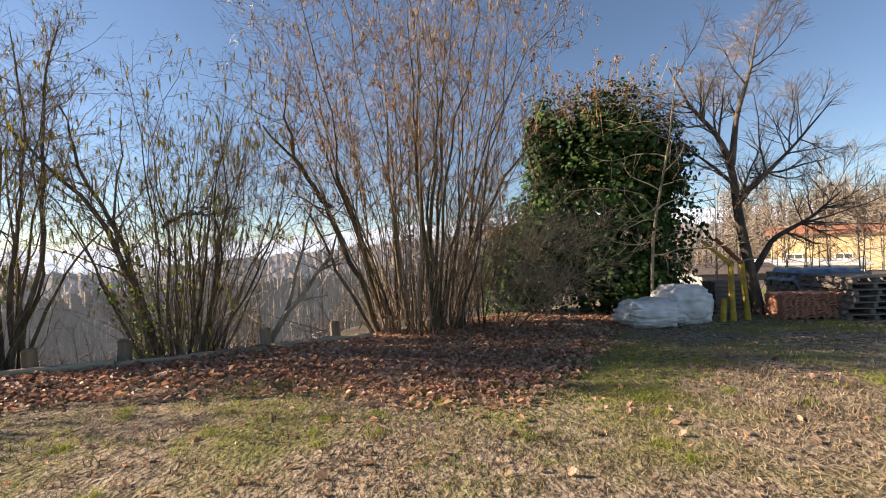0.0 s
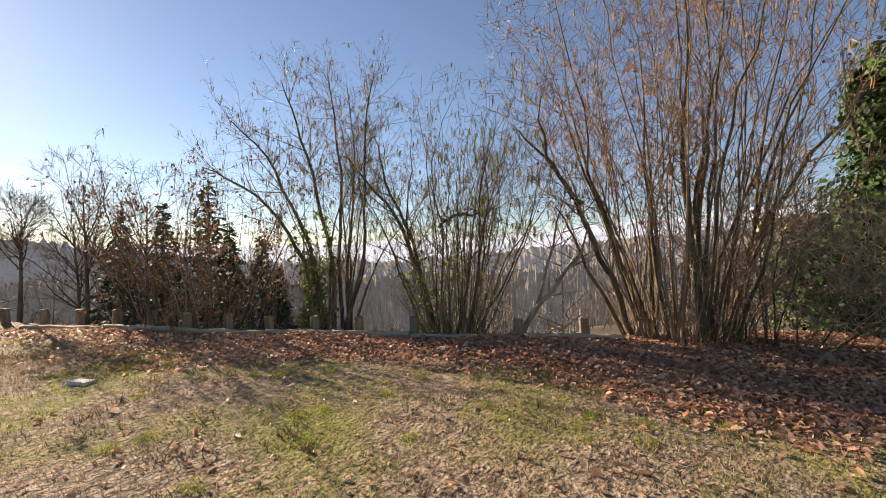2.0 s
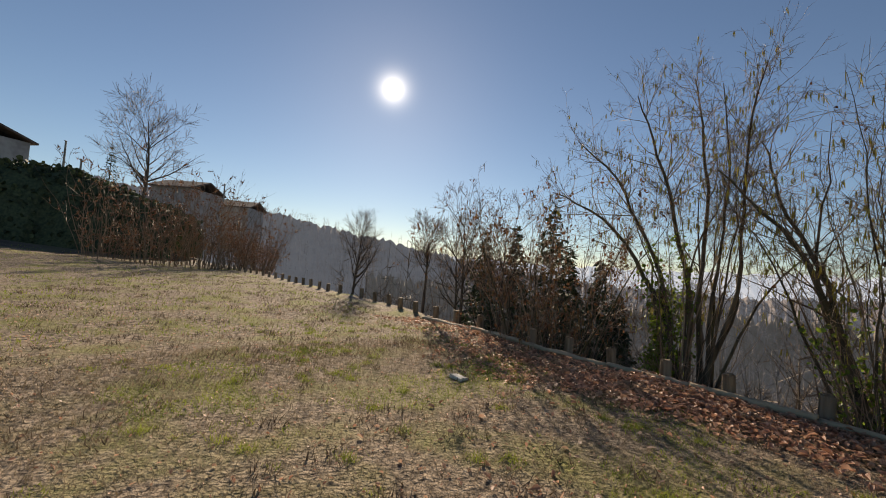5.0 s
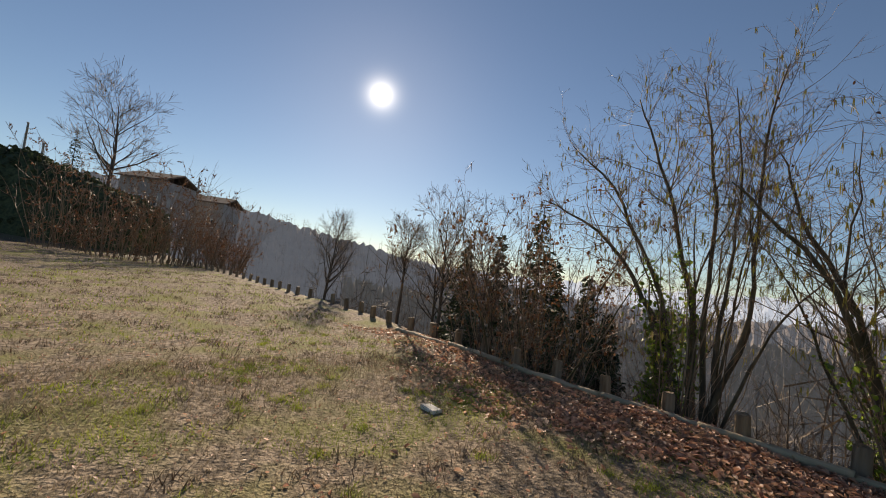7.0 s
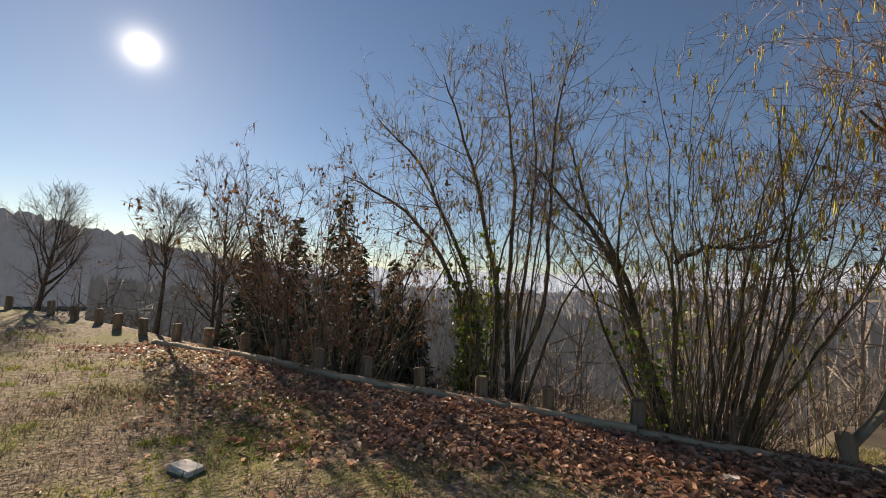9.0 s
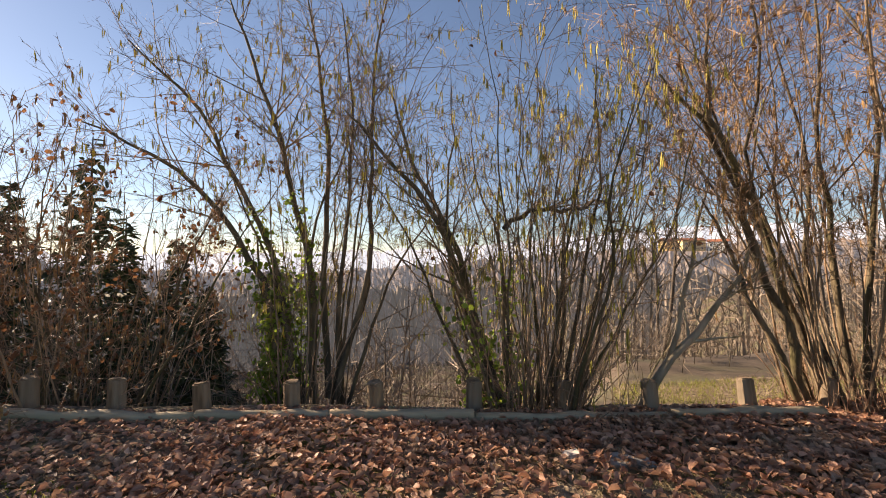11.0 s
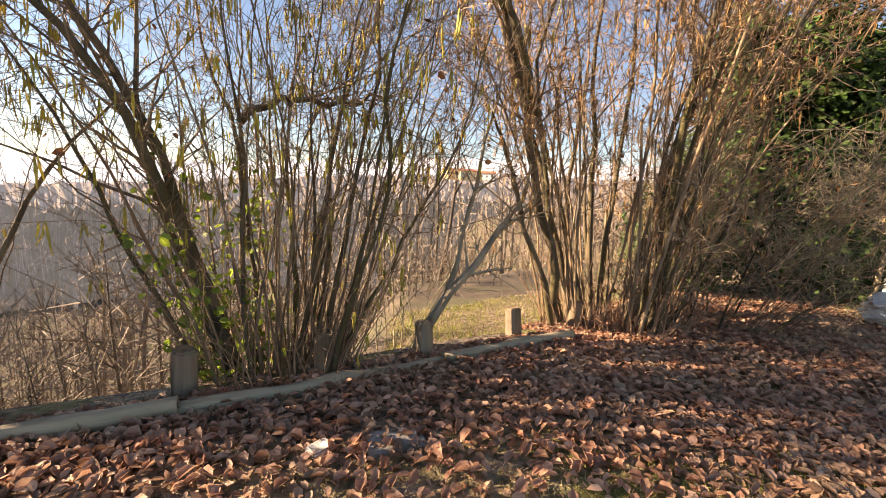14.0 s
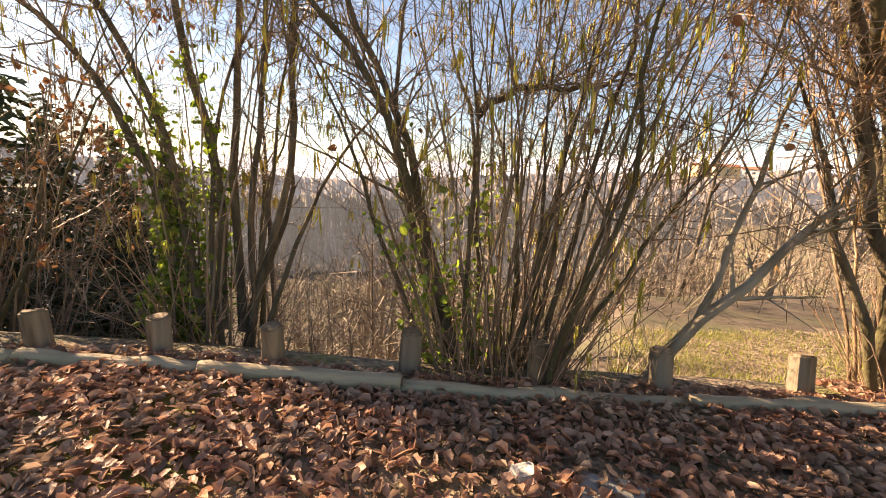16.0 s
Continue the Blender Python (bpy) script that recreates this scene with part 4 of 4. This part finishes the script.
# ---- houses ----
def house(name, x, y, z, rz, sx, sy, sz, wall, roof, label, rows, cols, pitch=0.35, over=0.5):
    thing = empty(name, pose(x, y, z, 0, 0, rz), label, "house")
    child("wall", solid("wall", block(sx, sy, sz, 0.02), wall), thing, Matrix.Identity(4))
    bm = bmesh.new()
    h = (sy / 2 + over) * pitch
    for e in (-1, 1):
        a = [bm.verts.new((e * (sx / 2 + over), w, u)) for w, u in ((-sy / 2 - over, sz - 0.12), (0, sz + h), (sy / 2 + over, sz - 0.12), (sy / 2 + over, sz + 0.08), (0, sz + h + 0.22), (-sy / 2 - over, sz + 0.08))]
        bm.faces.new(a if e > 0 else a[::-1])
    bm.verts.ensure_lookup_table()
    for k in range(6):
        bm.faces.new([bm.verts[k], bm.verts[6 + k], bm.verts[6 + (k + 1) % 6], bm.verts[(k + 1) % 6]])
    bmesh.ops.recalc_face_normals(bm, faces=bm.faces[:])
    child("roof", solid("roof", bm, roof), thing, Matrix.Identity(4))
    fr = solid("frame", block(1.5, 0.12, 1.5, 0.02), WHITEWASH)
    gl = solid("pane", block(0.58, 0.05, 1.24, 0.01), PANE)
    for r in range(rows):
        for c in range(cols):
            wx = -sx / 2 + sx * (c + 0.5) / cols
            wz = 0.9 + r * 2.8
            if wz + 1.6 < sz:
                child("window", fr, thing, pose(wx, -sy / 2 - 0.02, wz))
                for e in (-1, 1):
                    child("pane", gl, thing, pose(wx + e * 0.34, -sy / 2 - 0.075, wz + 0.13))
    return thing


house("house", 52, 43, -5.0, -38, 28, 10, 7.4, PLASTER, ROOF, "long ochre house with a red tiled roof", 2, 7, 0.16)
house("annex", 36.5, 42, -4.9, -38, 8, 7, 4.3, WHITEWASH, WHITEWASH, "low whitewashed annex beside the ochre house", 1, 2, 0.05)
house("shed", 24.5, 36, -4.0, -8, 6, 5, 3.0, GREY_WALL, DARK_ROOF, "small grey shed with a blue door", 0, 0, 0.2)
house("grey_house", -57, -39.5, on_land(-57, -39.5) - 0.6, 60, 9, 8, 4.0, GREY_WALL, DARK_ROOF, "grey house on the rise above the hedge", 1, 3, 0.3)
house("low_house", -73.5, -22, 2.4, 72, 6, 8, 7.6, GREY_WALL, DARK_ROOF, "low grey house behind the red bushes", 2, 3, 0.3)
house("low_house", -84, -17, 1.0, 78, 7, 7, 8.0, GREY_WALL, DARK_ROOF, "small low house on the wooded rise", 2, 2, 0.3)


for k, (hx, hy, hz, hr) in enumerate([(48, 300, 12.6, 12), (62, 296, 11.5, -20), (36, 306, 13.0, 30)]):
    house("hillside_house", hx, hy, hz - 2.0, hr, 13 - 2 * k, 8, 6.5, (PLASTER, WHITEWASH, PLASTER)[k], ROOF, "small plastered house among woods on the far hillside", 2, 3, 0.35)


def utility_pole(x, y, z, h):
    thing = empty("utility_pole", Matrix.Translation((x, y, z)), "slim grey utility pole beside the houses", "pole", "poles by the houses")
    part("pole", thing, *tubes(np.array([[(0, 0, -0.5), (0, 0, h * 0.5), (0, 0, h)]], float), np.array([[0.13, 0.11, 0.09]]), 8), GREY_STONE, True)
    part("cap", thing, *tubes(np.array([[(-0.12, 0, h), (0.12, 0, h), (0.3, 0, h - 0.02)]], float), np.array([[0.06, 0.06, 0.03]]), 6), GREY_STONE)


for px, py, top in ((-55.7, -29.0, 12.0), (-54.5, -26.8, 10.0), (-65.0, -15.0, 10.6)):
    utility_pole(px, py, on_land(px, py), top - on_land(px, py))
rng = np.random.default_rng(19)
wa, wr = np.radians(rng.uniform(34, 56, 170)), rng.uniform(78, 120, 170)
far_woods("woods_behind_house", np.stack([np.sin(wa) * wr, np.cos(wa) * wr, -5 + (wr - 78) * 0.22], -1), 11.0, 60, 0.09, VALLEY_TWIG, "brown leafless woods rising behind the ochre house")


# ---- hedge bank and red bushes at the far end of the lawn ----
def bank():
    V, F, K, J = [], [], 90, 12
    for k in range(K):
        t = k / (K - 1)
        bx, by = -44 + 9 * t - 6 * t * t, -12.5 - 34 * t
        for j in range(J):
            f = j / (J - 1)
            h = 6.6 * (1 - abs(2 * f - 1) ** 3) * (0.55 + 0.45 * min(1, t * 4))
            nse = noise.noise((k * 0.35, j * 0.8, 2)) * 0.5
            V.append((bx + (f - 0.5) * -9 + nse, by + nse, 0.4 + h + nse * 0.6 * (0 < j < J - 1)))
    for k in range(K - 1):
        for j in range(J - 1):
            F.append([k * J + j, k * J + j + 1, (k + 1) * J + j + 1, (k + 1) * J + j])
    return np.array(V), np.array(F)


bv, bf = bank()
hedge = new("hedge_bank", mesh_of("hedge_bank", bv, bf, CONIFER, True))
tagged(hedge, "dark evergreen hedge on a bank at the end of the lawn", "hedge")
rng = np.random.default_rng(71)
k = 7000
fi = rng.integers(0, len(bf), k)
w = rng.dirichlet(np.ones(4), k)
part("foliage", hedge, *leaves((bv[bf[fi]] * w[:, :, None]).sum(1) + rng.normal(0, 0.16, (k, 3)), rng.normal(0, 1, (k, 3)), 0.42, 0.1, 0.8), CONIFER, kind="stuff")
for k, (x, y, h) in enumerate([(-31.5, -11.0, 6.4), (-33.5, -8.2, 7.0), (-35.5, -6.6, 6.0), (-32.5, -14.0, 6.4), (-38, -5.8, 5.6), (-36, -10.5, 7.4), (-42, -6.4, 5.4), (-46, -7.4, 5.6)]):
    b = hazel(x, y, on_land(x, y), "dense leafless red-brown bush by the hedge bank", 44, 36, h, 2.0, 80 + k, 0, warm=1.0, withered=1500, thick=(0.02, 0.035), fine=0.46, tip=0.010, leaf=0.10)
    b.name = "red_bush"
bank_tree = bare_tree("bank_tree", "tall bare tree rising above the hedge bank", 8.8, 1.6, 0.17, 5.2, 35, DARK_BARK, TWIG, 20, spread=(35, 68), lift=0.07, tip=0.010)
bank_tree.matrix_basis = Matrix.Translation((-42, -15.9, 4.4))


def conifer(x, y, h, seed):
    global rng
    rng = np.random.default_rng(seed)
    thing = empty("conifer", Matrix.Translation((x, y, on_land(x, y))), "dark narrow conifer on the slope", "tree", "conifers on the slope")
    part("trunk", thing, *tubes(np.array([[(0, 0, -0.2), (0, 0, h * 0.5), (0, 0, h)]], float), np.array([[0.1, 0.06, 0.01]]), 6), DARK_BARK, True)
    k = 2000
    t = 1 - np.sqrt(rng.uniform(0, 1, k))
    a = rng.uniform(0, 2 * np.pi, k)
    r = (1 - t) * h * 0.23 * rng.uniform(0.3, 1.1, k) * (1 + 0.25 * np.sin(t * 40 + a * 2)) + 0.05
    at = np.stack([np.cos(a) * r, np.sin(a) * r, t * h + 0.1 - r * 0.25], -1)
    part("foliage", thing, *leaves(at, np.stack([np.cos(a) * 0.4, np.sin(a) * 0.4, np.ones(k)], -1) + rng.normal(0, 0.4, (k, 3)), 0.24, 0.1, 0.4), CONIFER, kind="stuff")


for k, (x, y, h) in enumerate([(-14.8, 5.3, 4.6), (-12.1, 6.4, 5.8), (-13.6, 5.9, 5.0), (-9.6, 6.8, 2.8), (-46.5, -20.5, 8.4), (-12.4, 7.2, 5.0), (-11.4, 7.6, 4.6)]):
    conifer(x, y, h, 90 + k)


# ---- stones on the lawn ----
def stone(name, x, y, sx, sy, sz, rz, mat, label, seed):
    random.seed(seed)
    bm = block(sx, sy, sz, sz * 0.18, sz * 0.09, 2)
    ob = new(name, solid(name, bm, mat))
    ob.matrix_basis = pose(x, y, on_land(x, y) - 0.006, 0, 0, rz)
    return tagged(ob, label, "stone")


stone("stone_slab", -6.38, 1.76, 0.24, 0.15, 0.045, 20, STONE, "pale broken stone slab lying on the lawn", 1)
stone("flat_stone", -3.12, 5.28, 0.34, 0.22, 0.035, 10, GREY_STONE, "flat grey stone sunk among fallen leaves", 2)
stone("small_stone", -3.55, 5.22, 0.13, 0.10, 0.05, 40, STONE, "small pale stone among fallen leaves", 3)


# ---- fallen leaves and grass ----
def litter():
    global rng
    rng = np.random.default_rng(101)
    x, y = rng.uniform(-12.5, 4.5, 170000), rng.uniform(0, 9.3, 170000)
    d = beyond(x, y)
    depth = 2.3 + 0.7 * np.sin(x * 0.8 + 1) + 1.1 * np.exp(-((x - 0.5) / 2.5) ** 2)
    p = np.clip((depth + d) / 1.3, 0, 1) * (d < np.where(x > -1.6, 0.7, 0.0)) * np.where(x < -6.5, 0.4, 1) + 0.010 * (d < 0) * (x > -6)
    p *= np.where(y < 3.2, 0.6, 1.0)
    keep = rng.uniform(0, 1, len(x)) < p
    x, y = x[keep], y[keep]
    return np.stack([x, y, land(x, y) + 0.012 + rng.uniform(0, 0.035, len(x)) * np.clip(p[keep], 0, 1)], -1)


at = litter()
nr = rng.normal(0, 0.42, at.shape) + [0, 0, 1]
fallen = new("leaf_litter", mesh_of("leaf_litter", *leaves(at, nr, 0.072, 0.28, 0.56), DRY_LEAF, True))
tagged(fallen, "thick scatter of reddish-brown fallen leaves along the edge", "fallen leaves", kind="stuff")

one = [mesh_of("fallen_leaf", *leaves(np.zeros((1, 3)), np.array([[0.1, 0, 1.0]]), 0.078, 0.45, 0.56), DRY_LEAF, True) for _ in range(6)]
for k in range(300):
    lx, ly = rng.uniform(-5.2, -1.4), rng.uniform(4.2, 5.6)
    if float(beyond(np.array([lx]), np.array([ly]))[0]) < -0.35:
        child("fallen_leaf", one[k % 6], fallen, pose(lx, ly, on_land(lx, ly) + rng.uniform(0.03, 0.05), rng.normal(0, 20), rng.normal(0, 20), rng.uniform(0, 360)))


def blades(at, h, width, mat, name, label):
    k = len(at)
    a = rng.uniform(0, 2 * np.pi, k)
    side = np.stack([np.cos(a), np.sin(a), np.zeros(k)], -1)
    hh = (h * rng.uniform(0.4, 1.3, k))[:, None]
    lean = rng.normal(0, 0.55, (k, 3)) * [1, 1, 0]
    w = width * rng.uniform(0.7, 1.3, (k, 1))
    b1, b2 = at - side * w, at + side * w
    t1 = at + (lean + [0, 0, 1]) * hh
    V = np.stack([b1, b2, t1], 1).reshape(-1, 3)
    ob = new(name, mesh_of(name, V, np.arange(3 * k).reshape(-1, 3), mat))
    return tagged(ob, label, "grass", kind="stuff")


def sward(count, green):
    """Places for blades: thick about the walk, thinner away from it."""
    u = rng.uniform(0, 1, count)
    r = np.where(rng.uniform(0, 1, count) < 0.6, 6.5 * np.sqrt(u), 6.5 + 30 * u ** 1.6)
    a = rng.uniform(0, 2 * np.pi, count)
    x, y = -2.3 + r * np.cos(a), 1.8 + r * np.sin(a)
    d = beyond(x, y)
    n1 = np.array([noise.noise((u * 0.55, w * 0.55, 3.0)) + 0.6 * noise.noise((u * 1.7, w * 1.7, 8.0)) + 0.3 * noise.noise((u * 5.0, w * 5.0, 1.0)) for u, w in zip(x, y)])
    keep = ((n1 > np.where(r > 8, -0.08, 0.11)) & (d < -1.3)) if green else ((n1 < 0.22) & (d < -0.9))
    keep &= (y > x * 0.3 - 3.5) | (x < -8)
    x, y, r = x[keep], y[keep], r[keep]
    return np.stack([x, y, land(x, y) - 0.004], -1), np.clip(r / 5, 0.75, 3.0)


at, grown = sward(210000, False)
blades(at, 0.05 * grown ** 0.5, 0.0040 * grown[:, None], STRAW, "straw_grass", "short dry straw-coloured grass of the lawn")
at, grown = sward(260000, True)
blades(at, 0.045 * grown ** 0.5, 0.0042 * grown[:, None], GRASS, "green_grass", "patches of short green grass in the lawn")
x, y = rng.uniform(-3.2, 1, 9000), rng.uniform(6.6, 11, 9000)
d = beyond(x, y)
ok = (d > 0.5) & (d < 2.9)
ok2 = ok & (rng.uniform(0, 1, len(x)) < 0.6)
blades(np.stack([x, y, land(x, y)], -1)[ok2], 0.07, 0.005, GRASS, "shelf_grass", "yellow-green grass on the shelf past the edging")
blades(np.stack([x, y, land(x, y)], -1)[ok], 0.09, 0.004, STRAW, "rough_grass", "rough yellowing grass on the shelf past the edging")
tx, ty = rng.uniform(-11, 5, 150), rng.uniform(-1.5, 4.5, 150)
ok = beyond(tx, ty) < -2.0
tuft = np.repeat(np.stack([tx, ty], -1)[ok], 90, axis=0)
tuft += rng.normal(0, 0.05, tuft.shape)
blades(np.column_stack([tuft, land(tuft[:, 0], tuft[:, 1])]), 0.06, 0.0024, GRASS, "grass_tuft", "small bright green tufts of grass")

r = 13 * rng.uniform(0, 1, 17000) ** 0.62
a = rng.uniform(0, 2 * np.pi, 17000)
x, y = -2.3 + r * np.cos(a), 1.6 + r * np.sin(a)
ok = (beyond(x, y) < -1.0) & (y > x * 0.3 - 3.5)
at = np.stack([x, y, land(x, y) + 0.012], -1)[ok]
crumbs = new("leaf_crumbs", mesh_of("leaf_crumbs", *leaves(at, rng.normal(0, 0.5, at.shape) + [0, 0, 1], 0.034, 0.25, 0.55), DRY_LEAF))
tagged(crumbs, "small broken brown leaves strewn over the lawn", "fallen leaves", kind="stuff")

tx, ty = rng.uniform(-26, 4, 900), rng.uniform(-9, 5, 900)
ok = (beyond(tx, ty) < -0.8) & (ty > tx * 0.3 - 4)
tuft = np.repeat(np.stack([tx, ty], -1)[ok], 26, axis=0)
tuft += rng.normal(0, 0.09, tuft.shape)
blades(np.column_stack([tuft, land(tuft[:, 0], tuft[:, 1])]), 0.075, 0.0055, DEAD_WEED, "dead_weeds", "low brown dead weeds scattered over the lawn")
